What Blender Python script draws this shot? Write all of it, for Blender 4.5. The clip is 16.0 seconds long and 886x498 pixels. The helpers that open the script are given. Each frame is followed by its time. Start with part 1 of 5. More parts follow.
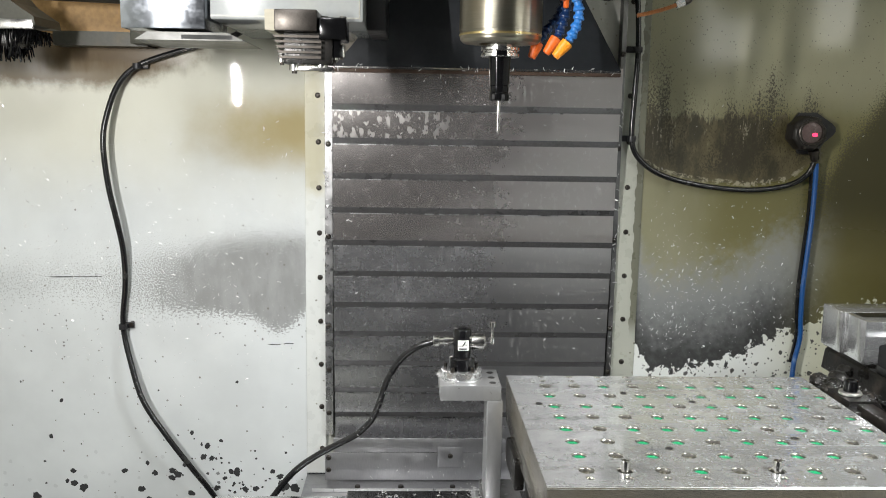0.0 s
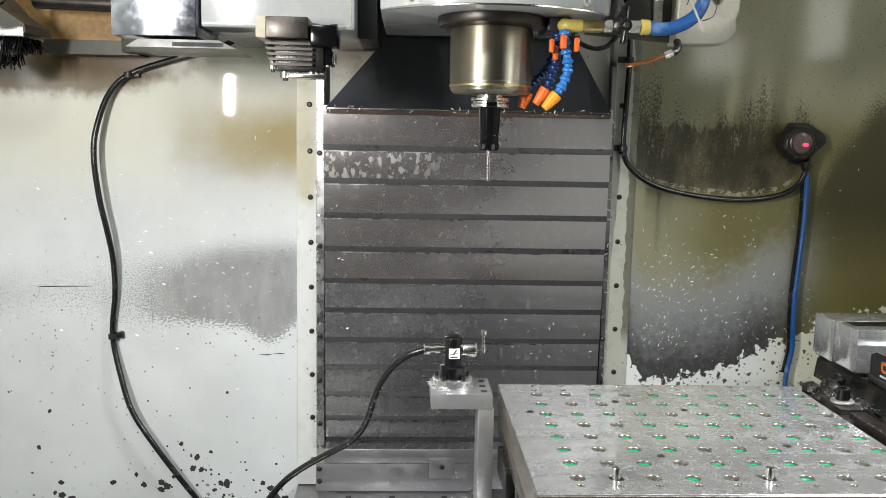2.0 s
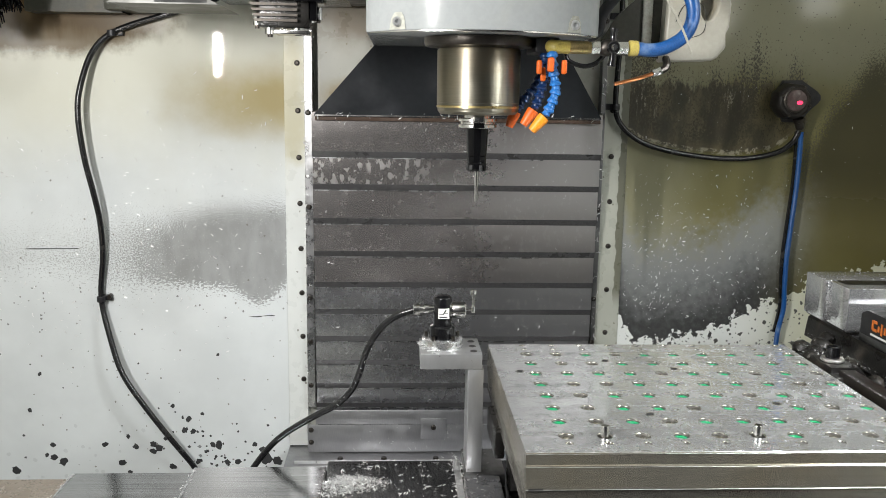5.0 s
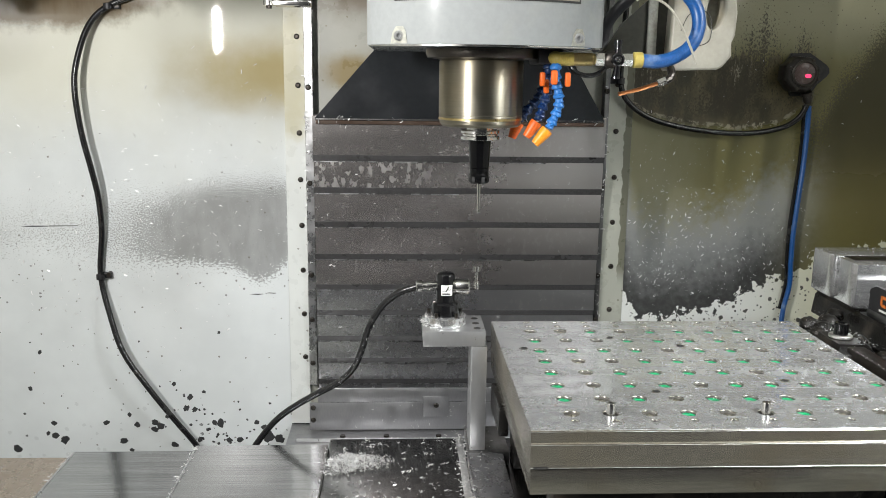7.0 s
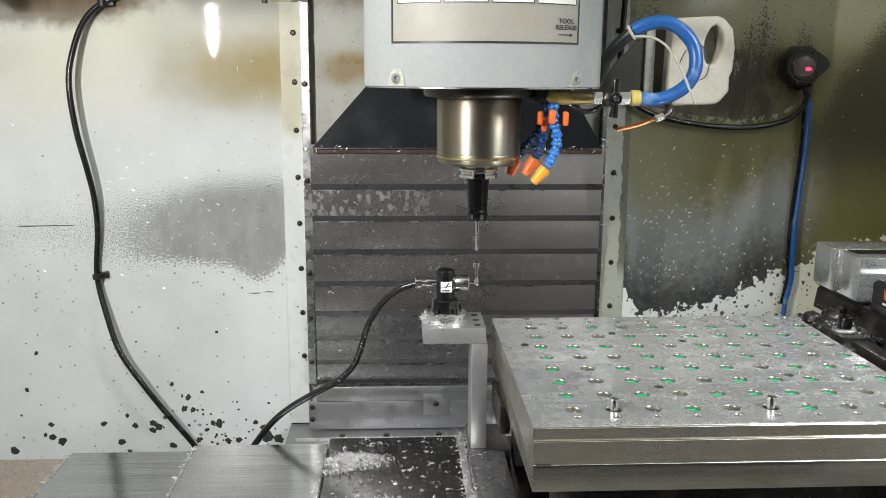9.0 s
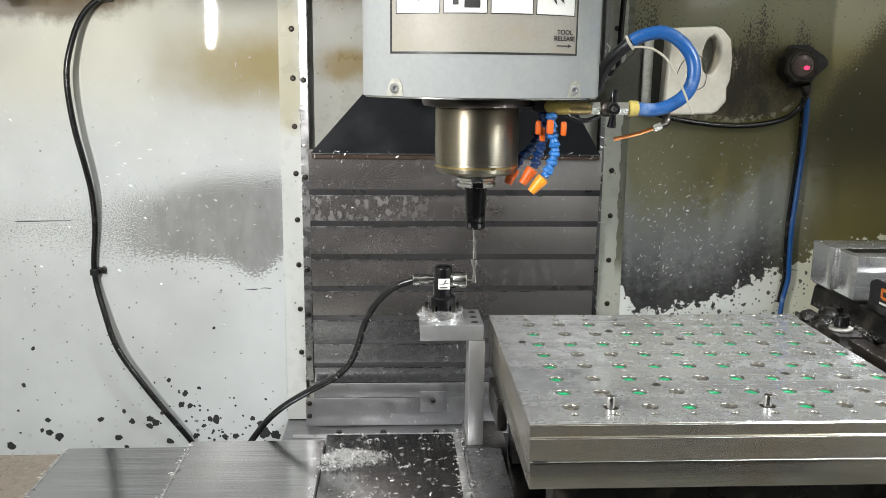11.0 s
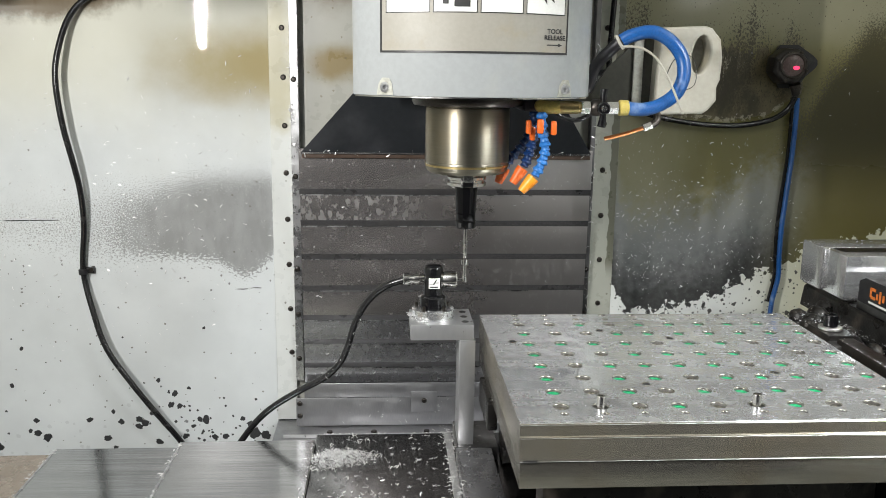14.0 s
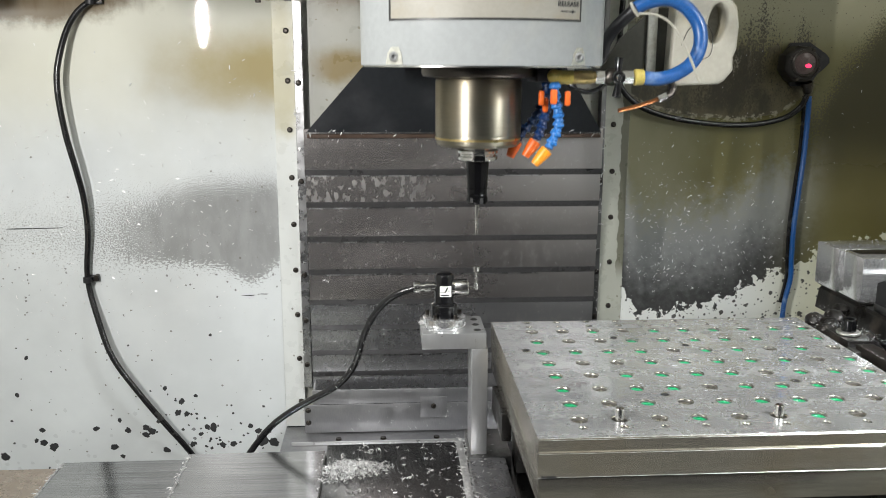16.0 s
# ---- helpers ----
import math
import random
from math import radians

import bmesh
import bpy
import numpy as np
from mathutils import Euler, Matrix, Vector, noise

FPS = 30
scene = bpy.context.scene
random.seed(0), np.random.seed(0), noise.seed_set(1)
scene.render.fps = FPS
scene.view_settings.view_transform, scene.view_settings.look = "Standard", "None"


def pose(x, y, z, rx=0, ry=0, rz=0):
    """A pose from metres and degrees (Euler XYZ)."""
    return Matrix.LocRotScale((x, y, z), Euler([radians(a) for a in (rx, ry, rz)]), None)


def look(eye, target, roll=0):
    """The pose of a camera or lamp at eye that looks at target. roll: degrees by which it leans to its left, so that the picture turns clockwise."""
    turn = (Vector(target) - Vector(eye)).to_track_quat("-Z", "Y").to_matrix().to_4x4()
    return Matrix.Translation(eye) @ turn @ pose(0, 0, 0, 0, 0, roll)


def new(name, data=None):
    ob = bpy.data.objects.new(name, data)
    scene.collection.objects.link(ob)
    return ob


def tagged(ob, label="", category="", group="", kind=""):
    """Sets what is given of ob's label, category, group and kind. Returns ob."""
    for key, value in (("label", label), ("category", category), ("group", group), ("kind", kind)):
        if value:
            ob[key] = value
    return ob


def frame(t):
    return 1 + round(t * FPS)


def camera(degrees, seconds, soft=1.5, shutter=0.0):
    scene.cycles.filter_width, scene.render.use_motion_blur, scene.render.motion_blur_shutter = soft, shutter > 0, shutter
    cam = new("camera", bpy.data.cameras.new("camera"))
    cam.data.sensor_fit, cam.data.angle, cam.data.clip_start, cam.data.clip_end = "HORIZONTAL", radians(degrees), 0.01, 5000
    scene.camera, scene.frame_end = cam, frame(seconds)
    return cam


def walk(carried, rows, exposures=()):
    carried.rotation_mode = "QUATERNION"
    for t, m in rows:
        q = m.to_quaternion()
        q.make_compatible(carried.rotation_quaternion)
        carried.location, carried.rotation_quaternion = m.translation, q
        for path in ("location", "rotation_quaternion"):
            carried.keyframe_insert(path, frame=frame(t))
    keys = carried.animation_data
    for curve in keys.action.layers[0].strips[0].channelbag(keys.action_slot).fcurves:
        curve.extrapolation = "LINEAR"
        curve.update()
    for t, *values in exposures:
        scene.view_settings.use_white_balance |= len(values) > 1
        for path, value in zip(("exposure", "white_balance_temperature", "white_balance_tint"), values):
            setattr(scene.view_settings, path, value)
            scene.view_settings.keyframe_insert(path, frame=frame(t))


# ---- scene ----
cam = camera(54.8, 16.0, 0.75, 0.5)
PATH = [
    (0, (-0.234, -1.055, 1.455), (-0.158, 0.92, 1.149), 1.0),
    (0.5, (-0.227, -1.057, 1.448), (-0.165, 0.923, 1.173), 0.9),
    (1, (-0.22, -1.046, 1.441), (-0.165, 0.934, 1.167), 0.5),
    (1.5, (-0.23, -1.047, 1.445), (-0.15, 0.932, 1.166), 0.9),
    (2, (-0.229, -1.052, 1.442), (-0.139, 0.927, 1.171), 1.1),
    (2.5, (-0.224, -1.053, 1.439), (-0.13, 0.927, 1.17), 1.3),
    (3, (-0.221, -1.047, 1.438), (-0.122, 0.932, 1.167), 1.4),
    (3.5, (-0.218, -1.046, 1.436), (-0.117, 0.928, 1.126), 1.3),
    (3.7, (-0.218, -1.045, 1.436), (-0.115, 0.927, 1.103), 1.2),
    (6, (-0.219, -1.037, 1.429), (-0.117, 0.925, 1.055), 0.9),
    (6.5, (-0.22, -1.033, 1.428), (-0.12, 0.924, 1.027), 1.0),
    (7, (-0.219, -1.019, 1.424), (-0.12, 0.938, 1.021), 0.8),
    (7.5, (-0.222, -1.015, 1.421), (-0.128, 0.941, 1.015), 0.7),
    (8, (-0.223, -1.005, 1.416), (-0.126, 0.952, 1.015), 0.6),
    (8.5, (-0.222, -1.001, 1.414), (-0.12, 0.956, 1.013), 0.5),
    (9, (-0.22, -1.006, 1.415), (-0.117, 0.95, 1.012), 0.4),
    (11.5, (-0.221, -1.006, 1.415), (-0.109, 0.948, 1.005), 0.8),
    (12, (-0.222, -1.007, 1.416), (-0.104, 0.947, 1.007), 0.8),
    (12.5, (-0.218, -1.005, 1.417), (-0.095, 0.948, 1.007), 0.7),
    (13, (-0.219, -1.004, 1.417), (-0.094, 0.949, 1.005), 0.5),
    (13.5, (-0.221, -1.005, 1.415), (-0.097, 0.949, 1.004), 0.7),
    (14, (-0.218, -1.004, 1.414), (-0.09, 0.949, 1.004), 0.8),
    (14.5, (-0.219, -1.002, 1.415), (-0.088, 0.95, 1.002), 0.8),
    (15, (-0.219, -0.999, 1.415), (-0.091, 0.954, 1.001), 0.6),
    (15.5, (-0.22, -0.998, 1.416), (-0.089, 0.955, 1.007), 0.4),
    (16, (-0.232, -0.976, 1.429), (-0.107, 0.975, 1.007), 0.2),
]
walk(cam, [(t, look(eye, target, roll)) for t, eye, target, roll in PATH])


# ---- light and world ----
world = bpy.data.worlds.new("workshop")
scene.world = world
world.use_nodes = True
world.node_tree.nodes["Background"].inputs[0].default_value = (0.92, 0.96, 1.0, 1)
world.node_tree.nodes["Background"].inputs[1].default_value = 0.028


def area_lamp(name, eye, target, sx, sy, watts, colour):
    data = bpy.data.lights.new(name, "AREA")
    data.shape, data.size, data.size_y, data.energy, data.color = "RECTANGLE", sx, sy, watts, colour
    ob = new(name, data)
    ob.matrix_world = look(eye, target)
    return ob


STRIP = ((-0.93, -0.62, 1.640), (0.0, 0.6, 1.60))
TOP_LAMP = ((-0.68, -0.60, 2.30), (0.15, 0.25, 1.0))
# right lamp is an added fill that lifts plate and vise
RIGHT_FILL = ((0.98, -0.45, 1.92), (0.34, 0.20, 0.98))
area_lamp("work_light_strip", *STRIP, 0.012, 0.30, 23.0, (1.0, 0.985, 0.955)).data.shape = "ELLIPSE"
area_lamp("work_light_top", *TOP_LAMP, 0.40, 0.12, 8.2, (0.98, 0.99, 1.0))
area_lamp("fill_light_right", *RIGHT_FILL, 0.16, 0.22, 3.9, (0.95, 0.98, 1.0)).data.spread = radians(66)


# ---- materials ----
def nodes_of(name):
    m = bpy.data.materials.new(name)
    m.use_nodes = True
    t = m.node_tree
    return m, t, t.nodes["Principled BSDF"]


def coords(t, scale=(1, 1, 1)):
    c = t.nodes.new("ShaderNodeTexCoord")
    mp = t.nodes.new("ShaderNodeMapping")
    mp.inputs["Scale"].default_value = scale
    t.links.new(c.outputs["Object"], mp.inputs["Vector"])
    return mp.outputs[0]


def noise_of(t, vec, scale, detail=4, rough=0.55):
    n = t.nodes.new("ShaderNodeTexNoise")
    n.inputs["Scale"].default_value, n.inputs["Detail"].default_value, n.inputs["Roughness"].default_value = scale, detail, rough
    t.links.new(vec, n.inputs["Vector"])
    return n.outputs["Fac"]


def ramp(t, fac, lo, hi, a=0.0, b=1.0, smooth=True):
    r = t.nodes.new("ShaderNodeMapRange")
    r.interpolation_type = "SMOOTHSTEP" if smooth else "LINEAR"
    for k, v in enumerate((lo, hi, a, b)):
        r.inputs[k + 1].default_value = v
    t.links.new(fac, r.inputs[0])
    return r.outputs[0]


def calc(t, op, a, b=None, c=None):
    n = t.nodes.new("ShaderNodeMath")
    n.operation = op
    for k, v in enumerate((a, b, c)):
        if v is None:
            continue
        if isinstance(v, (int, float)):
            n.inputs[k].default_value = v
        else:
            t.links.new(v, n.inputs[k])
    return n.outputs[0]


def blend(t, fac, a, b):
    n = t.nodes.new("ShaderNodeMix")
    n.data_type = "RGBA"
    for k, v in ((0, fac), (6, a), (7, b)):
        if isinstance(v, (int, float)):
            n.inputs[k].default_value = v
        elif isinstance(v, tuple):
            n.inputs[k].default_value = (*v, 1)
        else:
            t.links.new(v, n.inputs[k])
    return n.outputs[2]


def bumped(t, p, height, strength, distance=0.001):
    b = t.nodes.new("ShaderNodeBump")
    b.inputs["Strength"].default_value, b.inputs["Distance"].default_value = strength, distance
    t.links.new(height, b.inputs["Height"])
    t.links.new(b.outputs[0], p.inputs["Normal"])


def plain(name, colour, rough=0.5, metal=0.0, vary=0.25, scale=60, bump=0.05, dirt=(0.05, 0.05, 0.045), dirt_amount=0.25, stretch=(1, 1, 1)):
    """Paint, plastic or metal with two scales of variation."""
    m, t, p = nodes_of(name)
    v = coords(t, stretch)
    fine, broad = noise_of(t, v, scale * 6, 3), noise_of(t, v, scale * 0.35, 5)
    dark = tuple(c * (1 - vary) for c in colour)
    c = blend(t, ramp(t, fine, 0.3, 0.7), dark, colour)
    c = blend(t, ramp(t, broad, 0.55, 0.75, 0, dirt_amount), c, dirt)
    t.links.new(c, p.inputs["Base Color"])
    t.links.new(ramp(t, broad, 0.3, 0.75, rough * 0.8, min(1, rough * 1.35)), p.inputs["Roughness"])
    p.inputs["Metallic"].default_value = metal
    if bump:
        bumped(t, p, fine, bump)
    return m


def brushed(name, colour, rough, stretch, stain=(0.22, 0.21, 0.19), stain_amount=0.5, bump=0.04, spots=0.0, metal=1.0, contrast=0.88, side=1, scratches=0.0, uneven=0.25):
    """Machined or rolled steel: fine lines one way, blotchy coolant film over it."""
    m, t, p = nodes_of(name)
    v = coords(t)
    lines = noise_of(t, coords(t, stretch), 85, 4, 0.7)
    blot, film = noise_of(t, v, 9, 6, 0.6), noise_of(t, v, 38, 5, 0.65)
    dark = tuple(c * contrast for c in colour)
    c = blend(t, ramp(t, lines, 0.3, 0.7), dark, colour)
    c = blend(t, ramp(t, blot, 0.45, 0.72, 0, stain_amount), c, stain)
    r = calc(t, "ADD", ramp(t, film, 0.35, 0.7, rough * (1 - uneven), rough * (1 + uneven)), ramp(t, lines, 0.3, 0.7, -0.006, 0.006))
    if spots:
        sep = t.nodes.new("ShaderNodeSeparateXYZ")
        t.links.new(v, sep.inputs[0])
        drips = ramp(t, noise_of(t, coords(t, (2.2, 1, 0.16)), 26, 3, 0.55), 0.58, 0.82, 0, 0.10)
        # sheets turn paler towards their right end
        end = ramp(t, calc(t, "ADD", sep.outputs[0], calc(t, "MULTIPLY", noise_of(t, v, 14, 4), 0.16)), 0.06, 0.36, 0, 0.28)
        drops = ramp(t, noise_of(t, coords(t, (1.25, 1, 0.8)), 95, 2.0, 0.45), 0.53, 0.66)
        wet = calc(t, "MULTIPLY", drops, calc(t, "MULTIPLY", ramp(t, noise_of(t, coords(t, (1, 1, 3)), 5, 2), 0.26, 0.42, 0, spots), ramp(t, sep.outputs[0], 0.02 * side, 0.12 * side)))
        film2 = calc(t, "MAXIMUM", calc(t, "MAXIMUM", drips, end), wet)
        c = blend(t, film2, c, (0.66, 0.66, 0.64))
        r = calc(t, "ADD", r, calc(t, "MULTIPLY", film2, 0.35))
    if scratches:
        c = blend(t, ramp(t, film, 0.48, 0.68, 0, 0.45), c, stain)
        for turn, far in ((0.35, 5), (-0.6, 7), (1.4, 4), (0.05, 6)):
            mp = t.nodes.new("ShaderNodeMapping")
            mp.inputs["Rotation"].default_value = (0, turn if stretch[2] > 2 else 0, turn if stretch[2] <= 2 else 0)
            mp.inputs["Scale"].default_value = (far * 0.5, 260, 260)
            t.links.new(v, mp.inputs["Vector"])
            mark = calc(t, "MULTIPLY", ramp(t, noise_of(t, mp.outputs[0], 1.0, 2, 0.5), 0.66, 0.72), scratches)
            c = blend(t, mark, c, tuple(min(1, k * 1.5) for k in colour))
            r = calc(t, "ADD", r, calc(t, "MULTIPLY", mark, 0.2))
        pass_ = noise_of(t, coords(t, (0.02, 1, 0.02)), 24, 1, 0.4)
        r = calc(t, "ADD", r, ramp(t, pass_, 0.4, 0.6, -0.06, 0.07))
    t.links.new(c, p.inputs["Base Color"])
    t.links.new(r, p.inputs["Roughness"])
    p.inputs["Metallic"].default_value = metal
    bumped(t, p, lines, bump)
    return m


def rolled(name, colour, rough, aniso, axis, streak, metal=1.0, stain=(0.4, 0.4, 0.4), stain_amount=0.2, contrast=0.85, turn=0.0):
    """Ground or rolled sheet: its lines smear reflections across them."""
    m, t, p = nodes_of(name)
    v = coords(t)
    lines, film = noise_of(t, coords(t, streak), 60, 4, 0.65), noise_of(t, v, 8, 4, 0.55)
    c = blend(t, ramp(t, lines, 0.32, 0.68), tuple(k * contrast for k in colour), colour)
    c = blend(t, ramp(t, film, 0.42, 0.70, 0, stain_amount), c, stain)
    t.links.new(c, p.inputs["Base Color"])
    t.links.new(ramp(t, film, 0.3, 0.7, rough * 0.85, rough * 1.15), p.inputs["Roughness"])
    p.inputs["Metallic"].default_value = metal
    p.inputs["Anisotropic"].default_value = aniso
    p.inputs["Anisotropic Rotation"].default_value = turn
    tan = t.nodes.new("ShaderNodeTangent")
    tan.direction_type, tan.axis = "RADIAL", axis
    t.links.new(tan.outputs[0], p.inputs["Tangent"])
    return m


class Paint:
    """A painted sheet whose stains and worn patches are laid on one after another."""

    def __init__(self, name, colour, rough=0.3):
        self.m, self.t, self.p = nodes_of(name)
        t = self.t
        self.v = coords(t)
        sep = t.nodes.new("ShaderNodeSeparateXYZ")
        t.links.new(self.v, sep.inputs[0])
        self.x, self.z = sep.outputs[0], sep.outputs[2]
        n = noise_of(t, self.v, 5, 5)
        self.c = blend(t, ramp(t, n, 0.3, 0.7), tuple(k * 0.88 for k in colour), colour)
        self.r = ramp(t, noise_of(t, self.v, 30, 4), 0.3, 0.7, rough * 0.8, rough * 1.3)

    def blob(self, cx, cz, rx, rz, soft=0.5, wobble=0.5, scale=6, grain=0.0, grain_scale=160, stretch=(1, 1, 1)):
        t = self.t
        dx = calc(t, "MULTIPLY", calc(t, "SUBTRACT", self.x, cx), 1 / rx)
        dz = calc(t, "MULTIPLY", calc(t, "SUBTRACT", self.z, cz), 1 / rz)
        d = calc(t, "SQRT", calc(t, "ADD", calc(t, "MULTIPLY", dx, dx), calc(t, "MULTIPLY", dz, dz)))
        w = calc(t, "MULTIPLY", calc(t, "SUBTRACT", noise_of(t, coords(t, stretch), scale, 5, 0.6), 0.5), wobble * 2)
        d = calc(t, "ADD", d, w)
        if grain:
            g = calc(t, "MULTIPLY", calc(t, "SUBTRACT", noise_of(t, self.v, grain_scale, 4, 0.65), 0.5), grain * 2)
            d = calc(t, "ADD", d, g)
        return ramp(t, d, 1 - soft, 1 + soft * 0.2, 1, 0)

    def line(self, knots):
        """Height of a bent line over x."""
        out = knots[0][1]
        for (x0, z0), (x1, z1) in zip(knots, knots[1:]):
            out = calc(self.t, "ADD", out, ramp(self.t, self.x, x0, x1, 0, z1 - z0, False))
        return out

    def fuzz(self, scale, amount, detail=4, rough=0.65, stretch=(1, 1, 1)):
        n = noise_of(self.t, coords(self.t, stretch), scale, detail, rough)
        return calc(self.t, "MULTIPLY", calc(self.t, "SUBTRACT", n, 0.5), amount)

    def lay(self, mask, colour, amount=1.0, rough=None):
        f = calc(self.t, "MULTIPLY", mask, amount)
        self.c = blend(self.t, f, self.c, colour)
        if rough is not None:
            n = self.t.nodes.new("ShaderNodeMix")
            self.t.links.new(f, n.inputs[0])
            self.t.links.new(self.r, n.inputs[2])
            n.inputs[3].default_value = rough
            self.r = n.outputs[0]

    def speckle(self, scale, size, gate_lo, gate_hi, axis="z", keep=0.4, seed=0.0):
        """Small chips in the paint, denser where the axis passes from gate_lo to gate_hi."""
        t = self.t
        vo = t.nodes.new("ShaderNodeTexVoronoi")
        vo.inputs["Scale"].default_value = scale
        warp = t.nodes.new("ShaderNodeVectorMath")
        warp.operation = "ADD"
        nz = t.nodes.new("ShaderNodeTexNoise")
        nz.inputs["Scale"].default_value = scale * 3.5
        nz.inputs["Detail"].default_value = 3
        t.links.new(self.v, nz.inputs["Vector"])
        sc = t.nodes.new("ShaderNodeVectorMath")
        sc.operation = "SCALE"
        sc.inputs[3].default_value = 0.45 / scale
        t.links.new(nz.outputs["Color"], sc.inputs[0])
        t.links.new(self.v, warp.inputs[0])
        t.links.new(sc.outputs[0], warp.inputs[1])
        off = t.nodes.new("ShaderNodeVectorMath")
        off.operation = "ADD"
        off.inputs[1].default_value = (seed, 0, seed * 0.7)
        t.links.new(warp.outputs[0], off.inputs[0])
        flat = t.nodes.new("ShaderNodeVectorMath")
        flat.operation = "MULTIPLY"
        flat.inputs[1].default_value = (1, 0, 1)
        t.links.new(off.outputs[0], flat.inputs[0])
        t.links.new(flat.outputs[0], vo.inputs["Vector"])
        pick = t.nodes.new("ShaderNodeSeparateXYZ")
        t.links.new(vo.outputs["Color"], pick.inputs[0])
        radius = ramp(t, pick.outputs[1], 0, 1, size * 0.25, size, smooth=False)
        inside = calc(t, "LESS_THAN", vo.outputs["Distance"], radius)
        gate = ramp(t, self.z if axis == "z" else self.x, gate_lo, gate_hi, 0, keep)
        return calc(t, "MULTIPLY", inside, calc(t, "LESS_THAN", pick.outputs[0], gate))

    def done(self, bump=0.03):
        self.t.links.new(self.c, self.p.inputs["Base Color"])
        self.t.links.new(self.r, self.p.inputs["Roughness"])
        bumped(self.t, self.p, noise_of(self.t, self.v, 220, 3), bump)
        return self.m


def wall_left_paint():
    w = Paint("stained_white_paint", (0.70, 0.73, 0.735), 0.02)
    t = w.t
    w.lay(ramp(t, calc(t, "ADD", w.z, calc(t, "MULTIPLY", noise_of(t, w.v, 4, 4), 0.3)), 1.30, 1.66), (0.61, 0.585, 0.45), 0.6)
    w.lay(w.blob(-0.48, 1.42, 0.27, 0.10, 0.85, 0.45, 7), (0.36, 0.27, 0.07), 0.75)
    w.lay(w.blob(-1.02, 1.60, 0.33, 0.105, 0.3, 0.35, 12, 0.1, 60), (0.13, 0.09, 0.05), 0.85)
    # paint rubbed through to grey primer: fuzzy above, flaking off below
    top = calc(t, "SUBTRACT", w.line([(-1.05, 1.085), (-0.86, 1.118), (-0.75, 1.136), (-0.65, 1.172), (-0.50, 1.178)]), w.z)
    low = calc(t, "SUBTRACT", w.z, w.line([(-1.05, 1.045), (-0.86, 1.006), (-0.70, 0.996), (-0.60, 0.986), (-0.545, 0.951), (-0.515, 0.962), (-0.478, 0.998), (-0.470, 1.05)]))
    left = ramp(t, w.x, -0.66, -0.90, 0.0, 1.0)
    top = calc(t, "ADD", top, calc(t, "MULTIPLY", w.fuzz(300, 0.50, 5, 0.75, (1, 1, 1.5)), ramp(t, left, 0, 1, 0.6, 1.2)))
    low = calc(t, "ADD", low, calc(t, "MULTIPLY", w.fuzz(170, 0.26, 5, 0.7, (0.8, 1, 1.4)), ramp(t, left, 0, 1, 0.62, 1.5)))
    worn = calc(t, "MINIMUM", calc(t, "MINIMUM", top, low), calc(t, "ADD", calc(t, "SUBTRACT", -0.4735, w.x), w.fuzz(160, 0.035)))
    thin = calc(t, "ADD", calc(t, "SUBTRACT", 0.045, calc(t, "MULTIPLY", left, 0.058)), w.fuzz(300, 0.30, 4, 0.7))
    mask = calc(t, "MULTIPLY", ramp(t, worn, -0.003, 0.004), ramp(t, thin, -0.012, 0.004))
    primer = blend(t, ramp(t, noise_of(t, coords(t, (1, 1, 0.4)), 30, 4), 0.35, 0.65), (0.25, 0.255, 0.25), (0.315, 0.32, 0.32))
    w.lay(mask, primer, 0.92, 0.3)
    halo = calc(t, "MULTIPLY", ramp(t, calc(t, "ADD", calc(t, "MINIMUM", top, low), 0.02), -0.02, 0.02), ramp(t, w.fuzz(420, 1.0, 3, 0.7), 0.10, 0.14))
    w.lay(halo, (0.34, 0.34, 0.33), 0.7)
    near = calc(t, "MULTIPLY", ramp(t, w.x, -1.05, -0.95), ramp(t, calc(t, "ABSOLUTE", calc(t, "SUBTRACT", w.z, 1.08)), 0.10, 0.02))
    w.lay(calc(t, "MULTIPLY", near, ramp(t, w.fuzz(260, 1.0, 3, 0.6, (1, 1, 2.5)), 0.15, 0.18)), (0.16, 0.15, 0.13), 0.8)
    # small chips down to dark metal, thickest low beside the column
    w.lay(calc(t, "MULTIPLY", w.speckle(70, 0.36, 0.72, 0.56, "z", 0.30), ramp(t, w.x, -0.80, -0.62, 0.12, 1.0)), (0.022, 0.022, 0.024), 0.97, 0.6)
    w.lay(w.speckle(110, 0.34, 0.95, 0.62, "z", 0.025, 3.1), (0.03, 0.03, 0.032), 0.95, 0.6)
    w.lay(calc(t, "MULTIPLY", w.speckle(120, 0.30, 0.86, 0.98, "z", 0.20, 4.4), ramp(t, w.z, 1.02, 0.98)), (0.20, 0.20, 0.20), 0.9)
    w.lay(w.speckle(130, 0.3, 1.5, 0.9, "z", 0.05, 1.7), (0.15, 0.14, 0.12), 0.8)
    # brown drips creeping down under the tool changer
    drip = calc(t, "ADD", calc(t, "SUBTRACT", w.z, 1.548), w.fuzz(26, 0.07, 4, 0.6, (1, 1, 0.25)))
    w.lay(calc(t, "MULTIPLY", ramp(t, drip, -0.012, 0.03), ramp(t, w.x, -0.66, -0.80)), (0.10, 0.065, 0.03), 0.8, 0.3)
    return w.done()


